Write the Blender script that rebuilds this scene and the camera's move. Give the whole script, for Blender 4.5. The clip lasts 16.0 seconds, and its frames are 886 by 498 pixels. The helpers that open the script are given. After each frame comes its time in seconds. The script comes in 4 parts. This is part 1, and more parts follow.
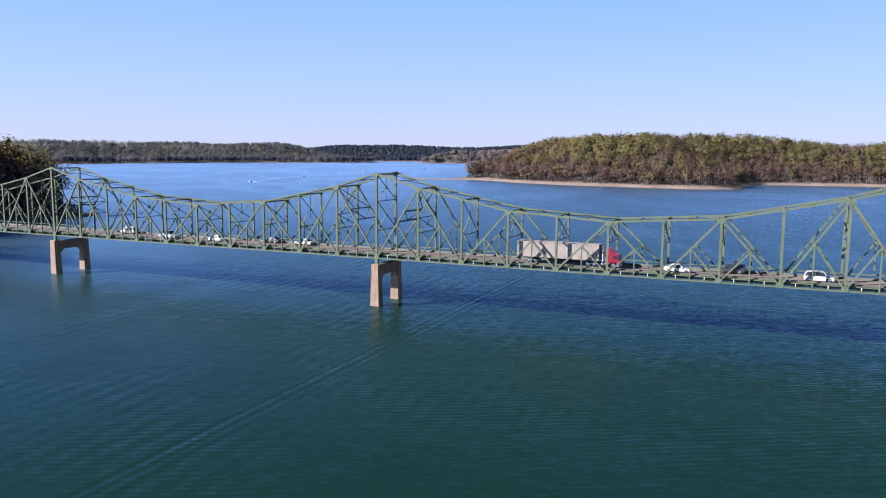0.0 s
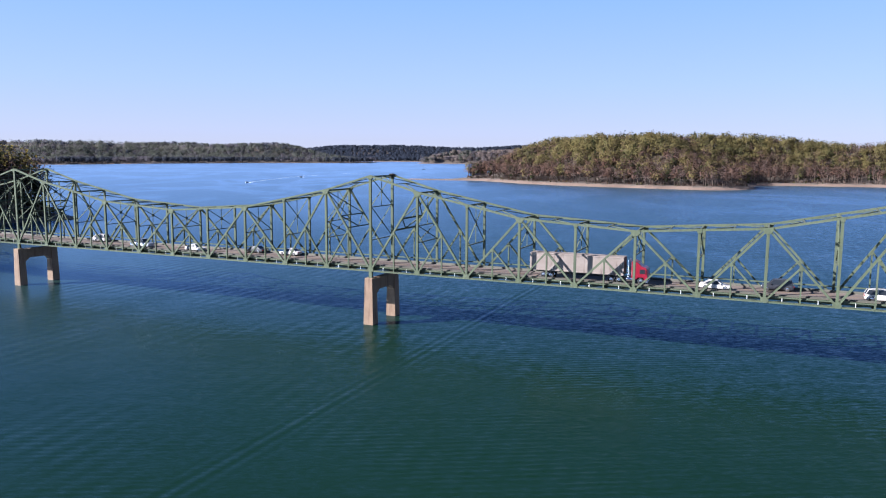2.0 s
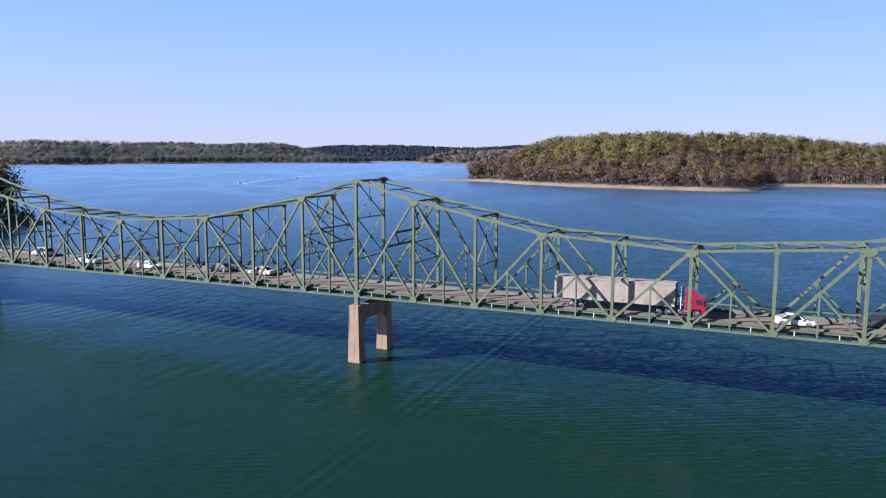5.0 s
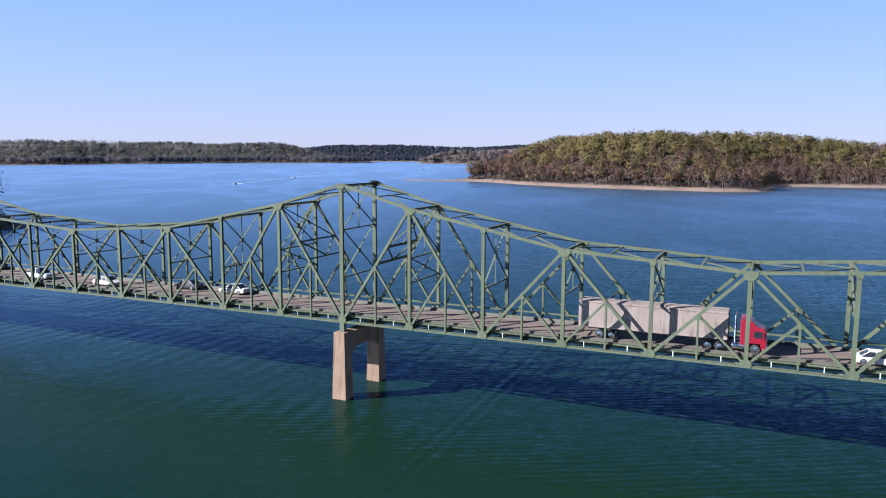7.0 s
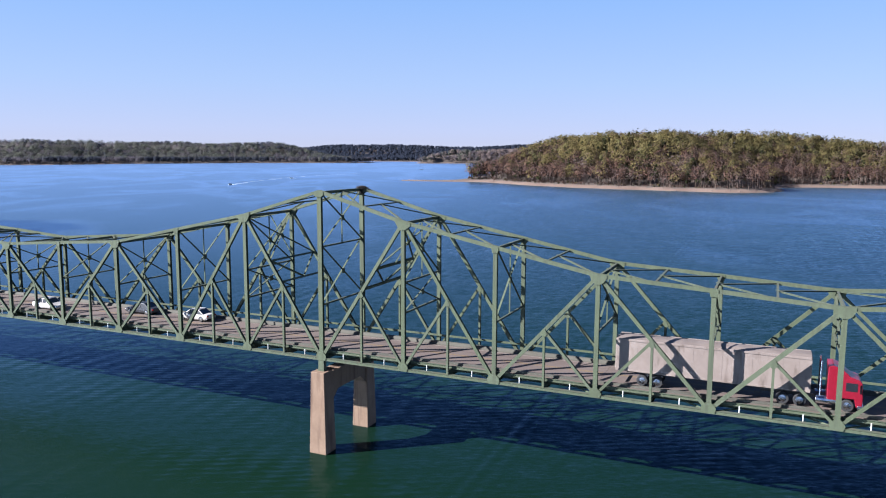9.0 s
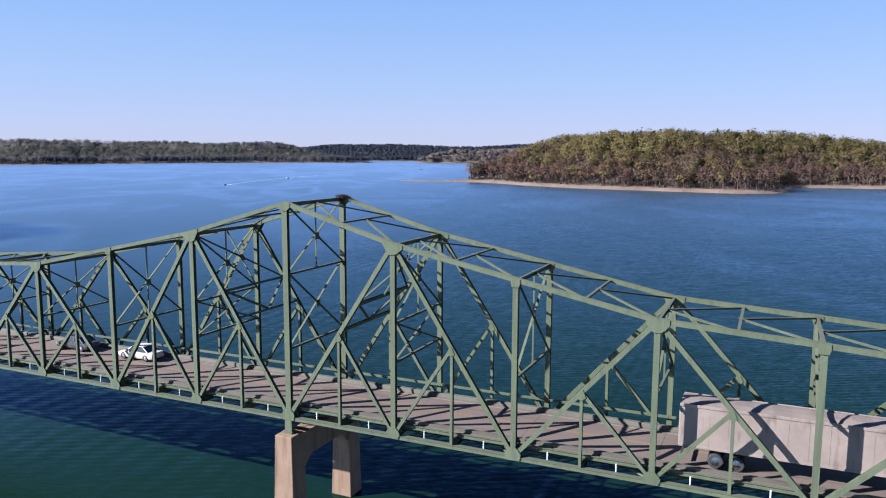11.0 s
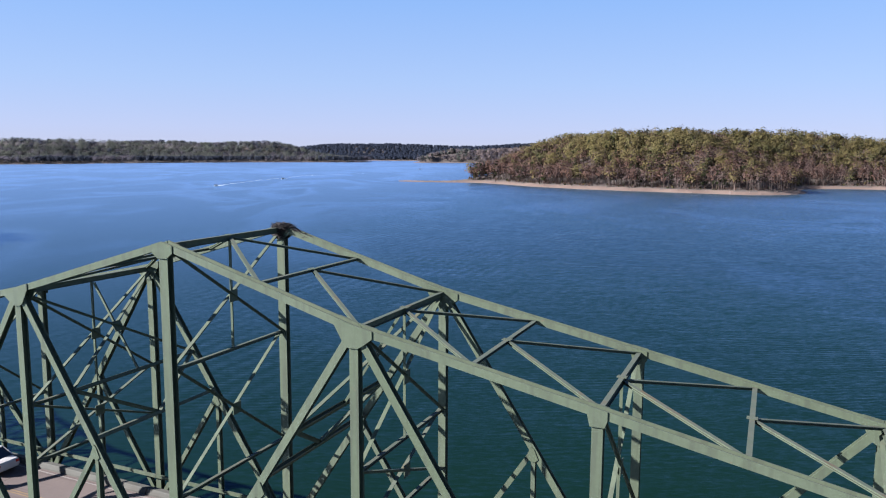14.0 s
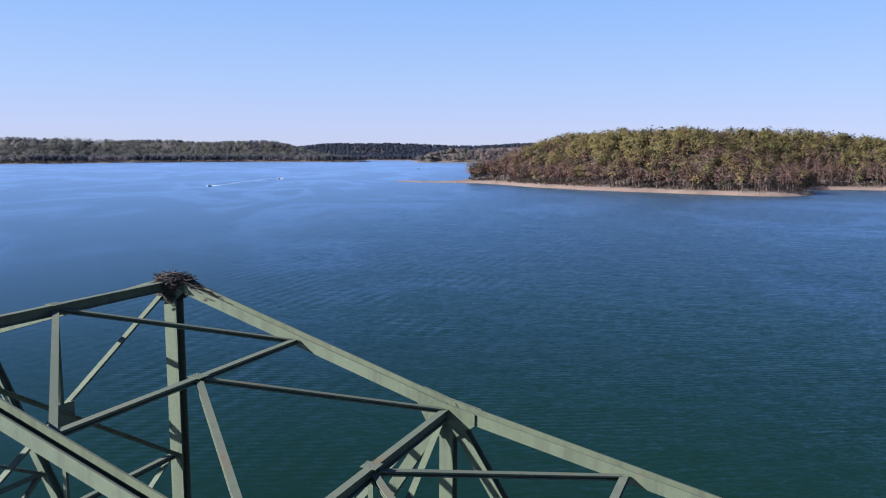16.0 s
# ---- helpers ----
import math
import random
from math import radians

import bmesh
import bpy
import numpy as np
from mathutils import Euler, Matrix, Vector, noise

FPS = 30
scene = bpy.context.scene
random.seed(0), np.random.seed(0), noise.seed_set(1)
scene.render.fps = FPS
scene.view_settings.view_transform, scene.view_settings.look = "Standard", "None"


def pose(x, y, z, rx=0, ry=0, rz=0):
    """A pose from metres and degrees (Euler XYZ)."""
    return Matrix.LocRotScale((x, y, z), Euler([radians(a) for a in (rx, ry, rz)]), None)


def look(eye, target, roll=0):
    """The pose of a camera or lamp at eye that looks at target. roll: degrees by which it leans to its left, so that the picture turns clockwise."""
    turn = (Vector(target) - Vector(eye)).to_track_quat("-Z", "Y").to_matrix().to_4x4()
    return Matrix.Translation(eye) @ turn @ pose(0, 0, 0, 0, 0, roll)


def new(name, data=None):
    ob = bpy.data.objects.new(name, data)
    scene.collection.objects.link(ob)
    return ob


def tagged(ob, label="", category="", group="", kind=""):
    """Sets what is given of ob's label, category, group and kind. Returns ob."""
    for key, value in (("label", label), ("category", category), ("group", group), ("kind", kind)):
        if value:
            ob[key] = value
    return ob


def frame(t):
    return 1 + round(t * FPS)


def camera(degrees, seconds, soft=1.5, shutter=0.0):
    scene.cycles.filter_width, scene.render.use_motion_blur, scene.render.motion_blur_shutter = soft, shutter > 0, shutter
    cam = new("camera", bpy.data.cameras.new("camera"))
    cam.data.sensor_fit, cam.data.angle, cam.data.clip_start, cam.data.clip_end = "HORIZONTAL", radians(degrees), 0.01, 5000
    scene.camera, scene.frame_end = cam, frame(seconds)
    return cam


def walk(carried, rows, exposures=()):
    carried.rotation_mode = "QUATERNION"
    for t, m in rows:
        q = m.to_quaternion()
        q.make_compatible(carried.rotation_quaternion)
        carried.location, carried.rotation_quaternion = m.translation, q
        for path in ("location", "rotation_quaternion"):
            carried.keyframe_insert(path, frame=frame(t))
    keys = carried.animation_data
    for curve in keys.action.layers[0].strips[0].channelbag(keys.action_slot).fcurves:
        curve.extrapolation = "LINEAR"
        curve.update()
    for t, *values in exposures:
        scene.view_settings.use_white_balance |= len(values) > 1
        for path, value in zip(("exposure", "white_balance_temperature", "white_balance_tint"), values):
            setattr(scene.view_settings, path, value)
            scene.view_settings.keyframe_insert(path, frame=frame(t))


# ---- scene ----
# ======== camera: a straight flight towards and over the bridge ========
cam = camera(61.6, 16.0, soft=1.1)
# seconds, eye, yaw to the left of +y, pitch, roll (radians)
PATH = [
    (0, (76.765, -136.711, 32.165), 0.4220, -0.1271, 0.0059),
    (2, (69.098, -120.929, 32.077), 0.4214, -0.1268, 0.0053),
    (4, (61.670, -105.171, 31.975), 0.4208, -0.1267, 0.0048),
    (6, (54.312, -89.339, 31.914), 0.4204, -0.1269, 0.0045),
    (8, (46.922, -73.361, 31.918), 0.4199, -0.1272, 0.0043),
    (10, (39.469, -57.232, 31.955), 0.4193, -0.1275, 0.0043),
    (12, (31.999, -41.041, 32.025), 0.4186, -0.1280, 0.0044),
    (13, (28.292, -32.985, 32.071), 0.4182, -0.1282, 0.0045),
    (14, (24.633, -25.006, 32.107), 0.4177, -0.1285, 0.0046),
    (15, (21.051, -17.158, 32.130), 0.4171, -0.1287, 0.0048),
    (16, (17.579, -9.505, 32.150), 0.4165, -0.1289, 0.0050),
]


def heading(eye, yaw, pitch, roll):
    way = Vector((-math.sin(yaw) * math.cos(pitch), math.cos(yaw) * math.cos(pitch), math.sin(pitch)))
    return look(eye, Vector(eye) + way, math.degrees(roll))


walk(cam, [(t, heading(eye, yaw, pitch, roll)) for t, eye, yaw, pitch, roll in PATH], [(0, 2.12, 5280, 15.5), (4, 2.09, 5280, 15.5), (9, 2.03, 5280, 15.5), (12, 1.98, 5280, 15.5), (16, 2.0, 5280, 15.5)])

# ======== world, sun, exposure ========
SUN_WAY = Vector((1.3, 1.0, -0.95)).normalized()
SUN_HEIGHT = math.asin(-SUN_WAY.z)
world = bpy.data.worlds.new("sky")
scene.world = world
world.use_nodes = True
wn = world.node_tree.nodes
sky = wn.new("ShaderNodeTexSky")
sky.sky_type = "NISHITA"
sky.sun_disc = False
sky.sun_elevation = SUN_HEIGHT
sky.sun_rotation = math.atan2(-SUN_WAY.x, -SUN_WAY.y)
sky.altitude = 2000
sky.air_density = 1.0
sky.dust_density = 1.0
sky.ozone_density = 2.5
# thin haze whitens the sky near the horizon and thins out to a deep blue overhead
wl = world.node_tree.links
way = wn.new("ShaderNodeTexCoord")
height = wn.new("ShaderNodeSeparateXYZ")
wl.new(way.outputs["Generated"], height.inputs[0])
tone = wn.new("ShaderNodeValToRGB")
HAZE = [(0.0, (0.49, 0.455, 0.49)), (0.03, (0.475, 0.47, 0.54)), (0.09, (0.395, 0.465, 0.565)), (0.19, (0.285, 0.41, 0.585)), (0.32, (0.14, 0.26, 0.49)), (0.5, (0.055, 0.12, 0.31)), (1.0, (0.015, 0.04, 0.13))]
while len(tone.color_ramp.elements) < len(HAZE):
    tone.color_ramp.elements.new(0.5)
for stop, (place, colour) in zip(tone.color_ramp.elements, HAZE):
    stop.position, stop.color = place, (*colour, 1)
wl.new(height.outputs["Z"], tone.inputs[0])
bright = wn.new("ShaderNodeVectorMath")
bright.operation = "SCALE"
bright.inputs["Scale"].default_value = 10.0
wl.new(tone.outputs[0], bright.inputs[0])
haze = wn.new("ShaderNodeMix")
haze.data_type = "RGBA"
haze.inputs[0].default_value = 0.85
wl.new(sky.outputs[0], haze.inputs[6])
wl.new(bright.outputs[0], haze.inputs[7])
wl.new(haze.outputs[2], wn["Background"].inputs[0])
wn["Background"].inputs[1].default_value = 0.033
sun = new("sun", bpy.data.lights.new("sun", "SUN"))
sun.data.energy = 5.0
sun.data.angle = radians(0.53)
sun.data.color = (1.0, 0.90, 0.76)
sun.matrix_world = look((0, 0, 300), Vector((0, 0, 300)) + SUN_WAY)


# ======== materials ========
def material(name, rough=0.6, metal=0.0):
    m = bpy.data.materials.new(name)
    m.use_nodes = True
    b = m.node_tree.nodes["Principled BSDF"]
    b.inputs["Roughness"].default_value = rough
    b.inputs["Metallic"].default_value = metal
    return m, m.node_tree.nodes, m.node_tree.links, b


def node(nodes, kind, **values):
    n = nodes.new(kind)
    for key, value in values.items():
        n.inputs[key.replace("_", " ")].default_value = value
    return n


def ramp(nodes, links, fac, stops):
    r = nodes.new("ShaderNodeValToRGB")
    while len(r.color_ramp.elements) < len(stops):
        r.color_ramp.elements.new(0.5)
    for e, (p, c) in zip(r.color_ramp.elements, stops):
        e.position, e.color = p, (*c, 1)
    links.new(fac, r.inputs[0])
    return r.outputs[0]


def mix(nodes, links, fac, a, b, blend="MIX"):
    n = nodes.new("ShaderNodeMix")
    n.data_type, n.blend_type = "RGBA", blend
    for socket, value in ((n.inputs[0], fac), (n.inputs[6], a), (n.inputs[7], b)):
        if isinstance(value, (int, float)):
            socket.default_value = value
        elif isinstance(value, tuple):
            socket.default_value = (*value, 1)
        else:
            links.new(value, socket)
    return n.outputs[2]


def coords(nodes, links, scale=(1, 1, 1), turn=0.0):
    g = nodes.new("ShaderNodeNewGeometry")
    mp = nodes.new("ShaderNodeMapping")
    mp.vector_type = "TEXTURE"
    mp.inputs["Rotation"].default_value = (0, 0, turn)
    mp.inputs["Scale"].default_value = [1 / a for a in scale]
    links.new(g.outputs["Position"], mp.inputs[0])
    return mp.outputs[0]


def noise_tex(nodes, links, vec, scale, detail=4, rough=0.55):
    n = node(nodes, "ShaderNodeTexNoise", Scale=scale, Detail=detail, Roughness=rough)
    links.new(vec, n.inputs["Vector"])
    return n.outputs["Fac"]


def bump(nodes, links, bsdf, height, strength=0.3, distance=0.02):
    n = node(nodes, "ShaderNodeBump", Strength=strength, Distance=distance)
    links.new(height, n.inputs["Height"])
    links.new(n.outputs[0], bsdf.inputs["Normal"])
    return n


def surface(name, dark, light, scale, rough=0.7, metal=0.0, fine=8.0, relief=0.3, depth=0.01, stain=None, stain_scale=(1, 1, 1), stain_amount=0.5):
    """A mottled surface: two scales of noise between two colours, fine relief, and stains of a third colour."""
    m, n, l, b = material(name, rough, metal)
    v = coords(n, l)
    big = noise_tex(n, l, v, scale, 3)
    small = noise_tex(n, l, v, scale * fine, 5, 0.65)
    c = ramp(n, l, big, [(0.32, dark), (0.68, light)])
    c = mix(n, l, 0.35, c, ramp(n, l, small, [(0.3, dark), (0.7, light)]))
    if stain:
        streak = noise_tex(n, l, coords(n, l, stain_scale), 1.0, 5, 0.6)
        mask = ramp(n, l, streak, [(0.62 - 0.2 * stain_amount, (0, 0, 0)), (0.78 - 0.12 * stain_amount, (1, 1, 1))])
        c = mix(n, l, mask, c, stain)
    l.new(c, b.inputs["Base Color"])
    bump(n, l, b, small, relief, depth)
    return m


def plain(name, colour, rough=0.5, metal=0.0):
    m, n, l, b = material(name, rough, metal)
    v = coords(n, l)
    f = noise_tex(n, l, v, 3.0, 4)
    c = ramp(n, l, f, [(0.3, tuple(0.88 * a for a in colour)), (0.7, colour)])
    l.new(c, b.inputs["Base Color"])
    return m


def painted_steel():
    m, n, l, b = material("green_bridge_paint", 0.6)
    b.inputs["Specular IOR Level"].default_value = 0.12
    v = coords(n, l)
    big = noise_tex(n, l, v, 0.35, 3)
    small = noise_tex(n, l, v, 6.0, 5, 0.65)
    c = ramp(n, l, big, [(0.3, (0.0591, 0.0709, 0.0386)), (0.7, (0.0801, 0.0942, 0.0545))])
    c = mix(n, l, 0.4, c, ramp(n, l, small, [(0.3, (0.0522, 0.0638, 0.0339)), (0.7, (0.0904, 0.1051, 0.0658))]))
    info = n.new("ShaderNodeObjectInfo")
    c = mix(n, l, 0.22, c, ramp(n, l, info.outputs["Random"], [(0.0, (0.0522, 0.0647, 0.0395)), (1.0, (0.0974, 0.1068, 0.0810))]))
    # dirt washed down in streaks
    streak = noise_tex(n, l, coords(n, l, (3.0, 3.0, 0.25)), 1.0, 4, 0.6)
    c = mix(n, l, ramp(n, l, streak, [(0.46, (0, 0, 0)), (0.66, (0.55, 0.55, 0.55))]), c, (0.0464, 0.0500, 0.0352))
    # greyer paint on the upward faces, with dull rust stains
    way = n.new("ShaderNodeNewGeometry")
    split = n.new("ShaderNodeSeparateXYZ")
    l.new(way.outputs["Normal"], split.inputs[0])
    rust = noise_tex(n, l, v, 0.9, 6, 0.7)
    topside = ramp(n, l, rust, [(0.40, (0.0624, 0.0734, 0.0539)), (0.54, (0.0770, 0.0816, 0.0614)), (0.60, (0.0832, 0.0775, 0.0558)), (0.68, (0.0896, 0.0628, 0.0360))])
    c = mix(n, l, ramp(n, l, split.outputs[2], [(0.80, (0, 0, 0)), (0.96, (0.75, 0.75, 0.75))]), c, topside)
    spots = noise_tex(n, l, v, 1.7, 6, 0.7)
    c = mix(n, l, ramp(n, l, spots, [(0.66, (0, 0, 0)), (0.74, (0.7, 0.7, 0.7))]), c, (0.1089, 0.0763, 0.0491))
    l.new(c, b.inputs["Base Color"])
    bump(n, l, b, small, 0.25, 0.006)
    return m


# bearings of the wavelets' crests
TRAIN_A, TRAIN_B = 1.62, 0.5


def water_material():
    m, n, l, b = material("lake_water", 0.12)
    v = coords(n, l)
    patch = noise_tex(n, l, coords(n, l, (0.006, 0.011, 1)), 1.0, 4, 0.55)
    c = ramp(n, l, patch, [(0.3, (0.0028, 0.0108, 0.0052)), (0.7, (0.0040, 0.0138, 0.0064))])
    # wavelets tilt the surface: small ripples on a longer chop, quieter in some patches
    tilt = None
    for scale, amount in (((0.95, 3.3, 1), 0.45), ((0.22, 0.62, 1), 0.17)):
        t = node(n, "ShaderNodeTexNoise", Scale=1.0, Detail=3.5, Roughness=0.62)
        l.new(coords(n, l, scale, 0.42), t.inputs["Vector"])
        centred = n.new("ShaderNodeVectorMath")
        centred.operation = "SUBTRACT"
        centred.inputs[1].default_value = (0.5, 0.5, 0.5)
        l.new(t.outputs["Color"], centred.inputs[0])
        sized = n.new("ShaderNodeVectorMath")
        sized.operation = "MULTIPLY"
        sized.inputs[1].default_value = (amount * 0.6, amount, 0)
        l.new(centred.outputs[0], sized.inputs[0])
        if tilt is None:
            tilt = sized.outputs[0]
        else:
            both = n.new("ShaderNodeVectorMath")
            l.new(tilt, both.inputs[0])
            l.new(sized.outputs[0], both.inputs[1])
            tilt = both.outputs[0]
    # long-crested wavelets in two crossing trains, broken up by a slow noise
    fade = ramp(n, l, noise_tex(n, l, coords(n, l, (0.03, 0.05, 1)), 1.0, 2), [(0.42, (0, 0, 0)), (0.62, (1, 1, 1))])
    for bearing, length, steep in ((TRAIN_A, 3.3, 0.055), (TRAIN_B, 1.15, 0.05)):
        train = node(n, "ShaderNodeTexWave", Scale=2 * math.pi / length / 20, Distortion=2.2, Detail=2.0)
        train.inputs["Detail Scale"].default_value = 0.7
        train.bands_direction = "Y"
        l.new(coords(n, l, (1, 1, 1), bearing), train.inputs["Vector"])
        level = n.new("ShaderNodeMath")
        level.operation = "SUBTRACT"
        l.new(train.outputs["Fac"], level.inputs[0])
        level.inputs[1].default_value = 0.5
        broken = n.new("ShaderNodeMath")
        broken.operation = "MULTIPLY"
        l.new(level.outputs[0], broken.inputs[0])
        l.new(fade, broken.inputs[1])
        across = n.new("ShaderNodeVectorMath")
        across.operation = "SCALE"
        across.inputs[0].default_value = (-2 * steep * math.sin(bearing), 2 * steep * math.cos(bearing), 0)
        l.new(broken.outputs[0], across.inputs["Scale"])
        more = n.new("ShaderNodeVectorMath")
        l.new(tilt, more.inputs[0])
        l.new(across.outputs[0], more.inputs[1])
        tilt = more.outputs[0]
    # gusts ruffle the water in long wisps
    wisps = node(n, "ShaderNodeTexNoise", Scale=1.0, Detail=4.0, Roughness=0.5, Distortion=1.2)
    l.new(coords(n, l, (0.011, 0.0052, 1), 0.5), wisps.inputs["Vector"])
    slick = wisps.outputs["Fac"]
    calm = ramp(n, l, slick, [(0.38, (0.95, 0.95, 0.95)), (0.52, (1.0, 1.0, 1.0)), (0.57, (0.84, 0.84, 0.84)), (0.63, (1.0, 1.0, 1.0)), (0.72, (1.1, 1.1, 1.1))])
    # an old boat wake: a few long parallel wavelets running under the bridge
    place = n.new("ShaderNodeSeparateXYZ")
    l.new(v, place.inputs[0])
    bend = node(n, "ShaderNodeMath")
    bend.operation = "MULTIPLY_ADD"
    l.new(place.outputs[1], bend.inputs[0])
    bend.inputs[1].default_value = 0.012
    l.new(place.outputs[0], bend.inputs[2])
    off = n.new("ShaderNodeMath")
    off.operation = "SUBTRACT"
    l.new(bend.outputs[0], off.inputs[0])
    off.inputs[1].default_value = 17.6
    wave = n.new("ShaderNodeMath")
    wave.operation = "SINE"
    faster = n.new("ShaderNodeMath")
    faster.operation = "MULTIPLY"
    l.new(off.outputs[0], faster.inputs[0])
    faster.inputs[1].default_value = 3.6
    l.new(faster.outputs[0], wave.inputs[0])
    away = n.new("ShaderNodeMath")
    away.operation = "ABSOLUTE"
    l.new(off.outputs[0], away.inputs[0])
    band = node(n, "ShaderNodeMapRange")
    l.new(away.outputs[0], band.inputs["Value"])
    band.inputs["From Min"].default_value = 0.5
    band.inputs["From Max"].default_value = 3.4
    band.inputs["To Min"].default_value = 0.11
    band.inputs["To Max"].default_value = 0.0
    swell = n.new("ShaderNodeMath")
    swell.operation = "MULTIPLY"
    l.new(wave.outputs[0], swell.inputs[0])
    l.new(band.outputs[0], swell.inputs[1])
    sideways = n.new("ShaderNodeCombineXYZ")
    l.new(swell.outputs[0], sideways.inputs[0])
    waked = n.new("ShaderNodeVectorMath")
    l.new(tilt, waked.inputs[0])
    l.new(sideways.outputs[0], waked.inputs[1])
    tilt = waked.outputs[0]
    # tilt biased towards the camera's side, shaped to fit its one view direction
    leaned = n.new("ShaderNodeVectorMath")
    l.new(tilt, leaned.inputs[0])
    leaned.inputs[1].default_value = (0.014, -0.034, 0)
    tilt = leaned.outputs[0]
    # calmer zone to the west, its edge placed to fit the camera's view
    west_edge = node(n, "ShaderNodeMath")
    west_edge.operation = "MULTIPLY_ADD"
    l.new(place.outputs[1], west_edge.inputs[0])
    west_edge.inputs[1].default_value = 0.35
    l.new(place.outputs[0], west_edge.inputs[2])
    wander = node(n, "ShaderNodeMath")
    wander.operation = "MULTIPLY_ADD"
    l.new(slick, wander.inputs[0])
    wander.inputs[1].default_value = 260.0
    l.new(west_edge.outputs[0], wander.inputs[2])
    west_calm = node(n, "ShaderNodeMapRange")
    west_calm.interpolation_type = "SMOOTHSTEP"
    l.new(wander.outputs[0], west_calm.inputs["Value"])
    west_calm.inputs["From Min"].default_value = -20.0
    west_calm.inputs["From Max"].default_value = 190.0
    west_calm.inputs["To Min"].default_value = 0.22
    west_calm.inputs["To Max"].default_value = 1.0
    quiet = n.new("ShaderNodeVectorMath")
    quiet.operation = "SCALE"
    l.new(tilt, quiet.inputs[0])
    l.new(west_calm.outputs[0], quiet.inputs["Scale"])
    tilt = quiet.outputs[0]
    stilled = n.new("ShaderNodeVectorMath")
    stilled.operation = "MULTIPLY"
    l.new(tilt, stilled.inputs[0])
    l.new(calm, stilled.inputs[1])
    upright = n.new("ShaderNodeVectorMath")
    upright.inputs[1].default_value = (0, 0, 1)
    l.new(stilled.outputs[0], upright.inputs[0])
    unit = n.new("ShaderNodeVectorMath")
    unit.operation = "NORMALIZE"
    l.new(upright.outputs[0], unit.inputs[0])
    body = n.new("ShaderNodeBsdfDiffuse")
    l.new(c, body.inputs["Color"])
    mirror = n.new("ShaderNodeBsdfGlossy")
    mirror.inputs["Roughness"].default_value = 0.27
    mirror.inputs["Color"].default_value = (0.62, 0.785, 1.0, 1)
    l.new(unit.outputs[0], mirror.inputs["Normal"])
    edge = node(n, "ShaderNodeFresnel", IOR=1.195)
    l.new(unit.outputs[0], edge.inputs["Normal"])
    # sheen added by hand: wisps get a larger mirror share, so they read lighter
    wisp_mask = ramp(n, l, slick, [(0.47, (0.93, 0.93, 0.93)), (0.56, (1, 1, 1)), (0.59, (1.0, 1.0, 1.0)), (0.68, (0.93, 0.93, 0.93))])
    wisp_gain = node(n, "ShaderNodeMapRange")
    wisp_gain.inputs["From Min"].default_value = 0.93
    wisp_gain.inputs["To Min"].default_value = 0.96
    wisp_gain.inputs["To Max"].default_value = 1.14
    l.new(wisp_mask, wisp_gain.inputs["Value"])
    shine = n.new("ShaderNodeMath")
    shine.operation = "MULTIPLY"
    shine.use_clamp = True
    l.new(edge.outputs[0], shine.inputs[0])
    l.new(wisp_gain.outputs[0], shine.inputs[1])
    over = n.new("ShaderNodeMixShader")
    l.new(shine.outputs[0], over.inputs[0])
    l.new(body.outputs[0], over.inputs[1])
    l.new(mirror.outputs[0], over.inputs[2])
    l.new(over.outputs[0], n["Material Output"].inputs["Surface"])
    n.remove(b)
    return m


def foliage(name, stops, scale=0.04, rough=0.8, thinness=0.32):
    m, n, l, b = material(name, rough)
    g = n.new("ShaderNodeNewGeometry")
    tone = n.new("ShaderNodeAttribute")
    tone.attribute_name = "tree_tone"
    f = noise_tex(n, l, coords(n, l, (1, 1, 0.4)), scale, 1)
    both = n.new("ShaderNodeMath")
    both.operation = "MULTIPLY_ADD"
    l.new(tone.outputs["Fac"], both.inputs[0])
    both.inputs[1].default_value = 0.55
    half = n.new("ShaderNodeMath")
    half.operation = "MULTIPLY"
    l.new(f, half.inputs[0])
    half.inputs[1].default_value = 0.45
    l.new(half.outputs[0], both.inputs[2])
    c = ramp(n, l, both.outputs[0], [(0.08 + 0.84 * i / (len(stops) - 1), s) for i, s in enumerate(stops)])
    dark = tuple(0.6 * a for a in stops[0])
    light = tuple(min(1, 1.25 * a) for a in stops[-1])
    c = mix(n, l, 0.1, c, ramp(n, l, g.outputs["Random Per Island"], [(0, dark), (1, light)]))
    l.new(c, b.inputs["Base Color"])
    b.inputs["Specular IOR Level"].default_value = 0.1
    thin = n.new("ShaderNodeBsdfTranslucent")
    l.new(c, thin.inputs["Color"])
    # a leaf clump shades softly, with the roundness of its crown
    crown = n.new("ShaderNodeAttribute")
    crown.attribute_name = "crown_way"
    lean = n.new("ShaderNodeVectorMath")
    lean.operation = "MULTIPLY_ADD"
    lean.inputs[1].default_value = (0.1, 0.1, 0.1)
    l.new(g.outputs["Normal"], lean.inputs[0])
    l.new(crown.outputs["Vector"], lean.inputs[2])
    unit = n.new("ShaderNodeVectorMath")
    unit.operation = "NORMALIZE"
    l.new(lean.outputs[0], unit.inputs[0])
    l.new(unit.outputs[0], b.inputs["Normal"])
    l.new(unit.outputs[0], thin.inputs["Normal"])
    leaf = n.new("ShaderNodeMixShader")
    leaf.inputs[0].default_value = thinness
    l.new(b.outputs[0], leaf.inputs[1])
    l.new(thin.outputs[0], leaf.inputs[2])
    l.new(leaf.outputs[0], n["Material Output"].inputs["Surface"])
    return m


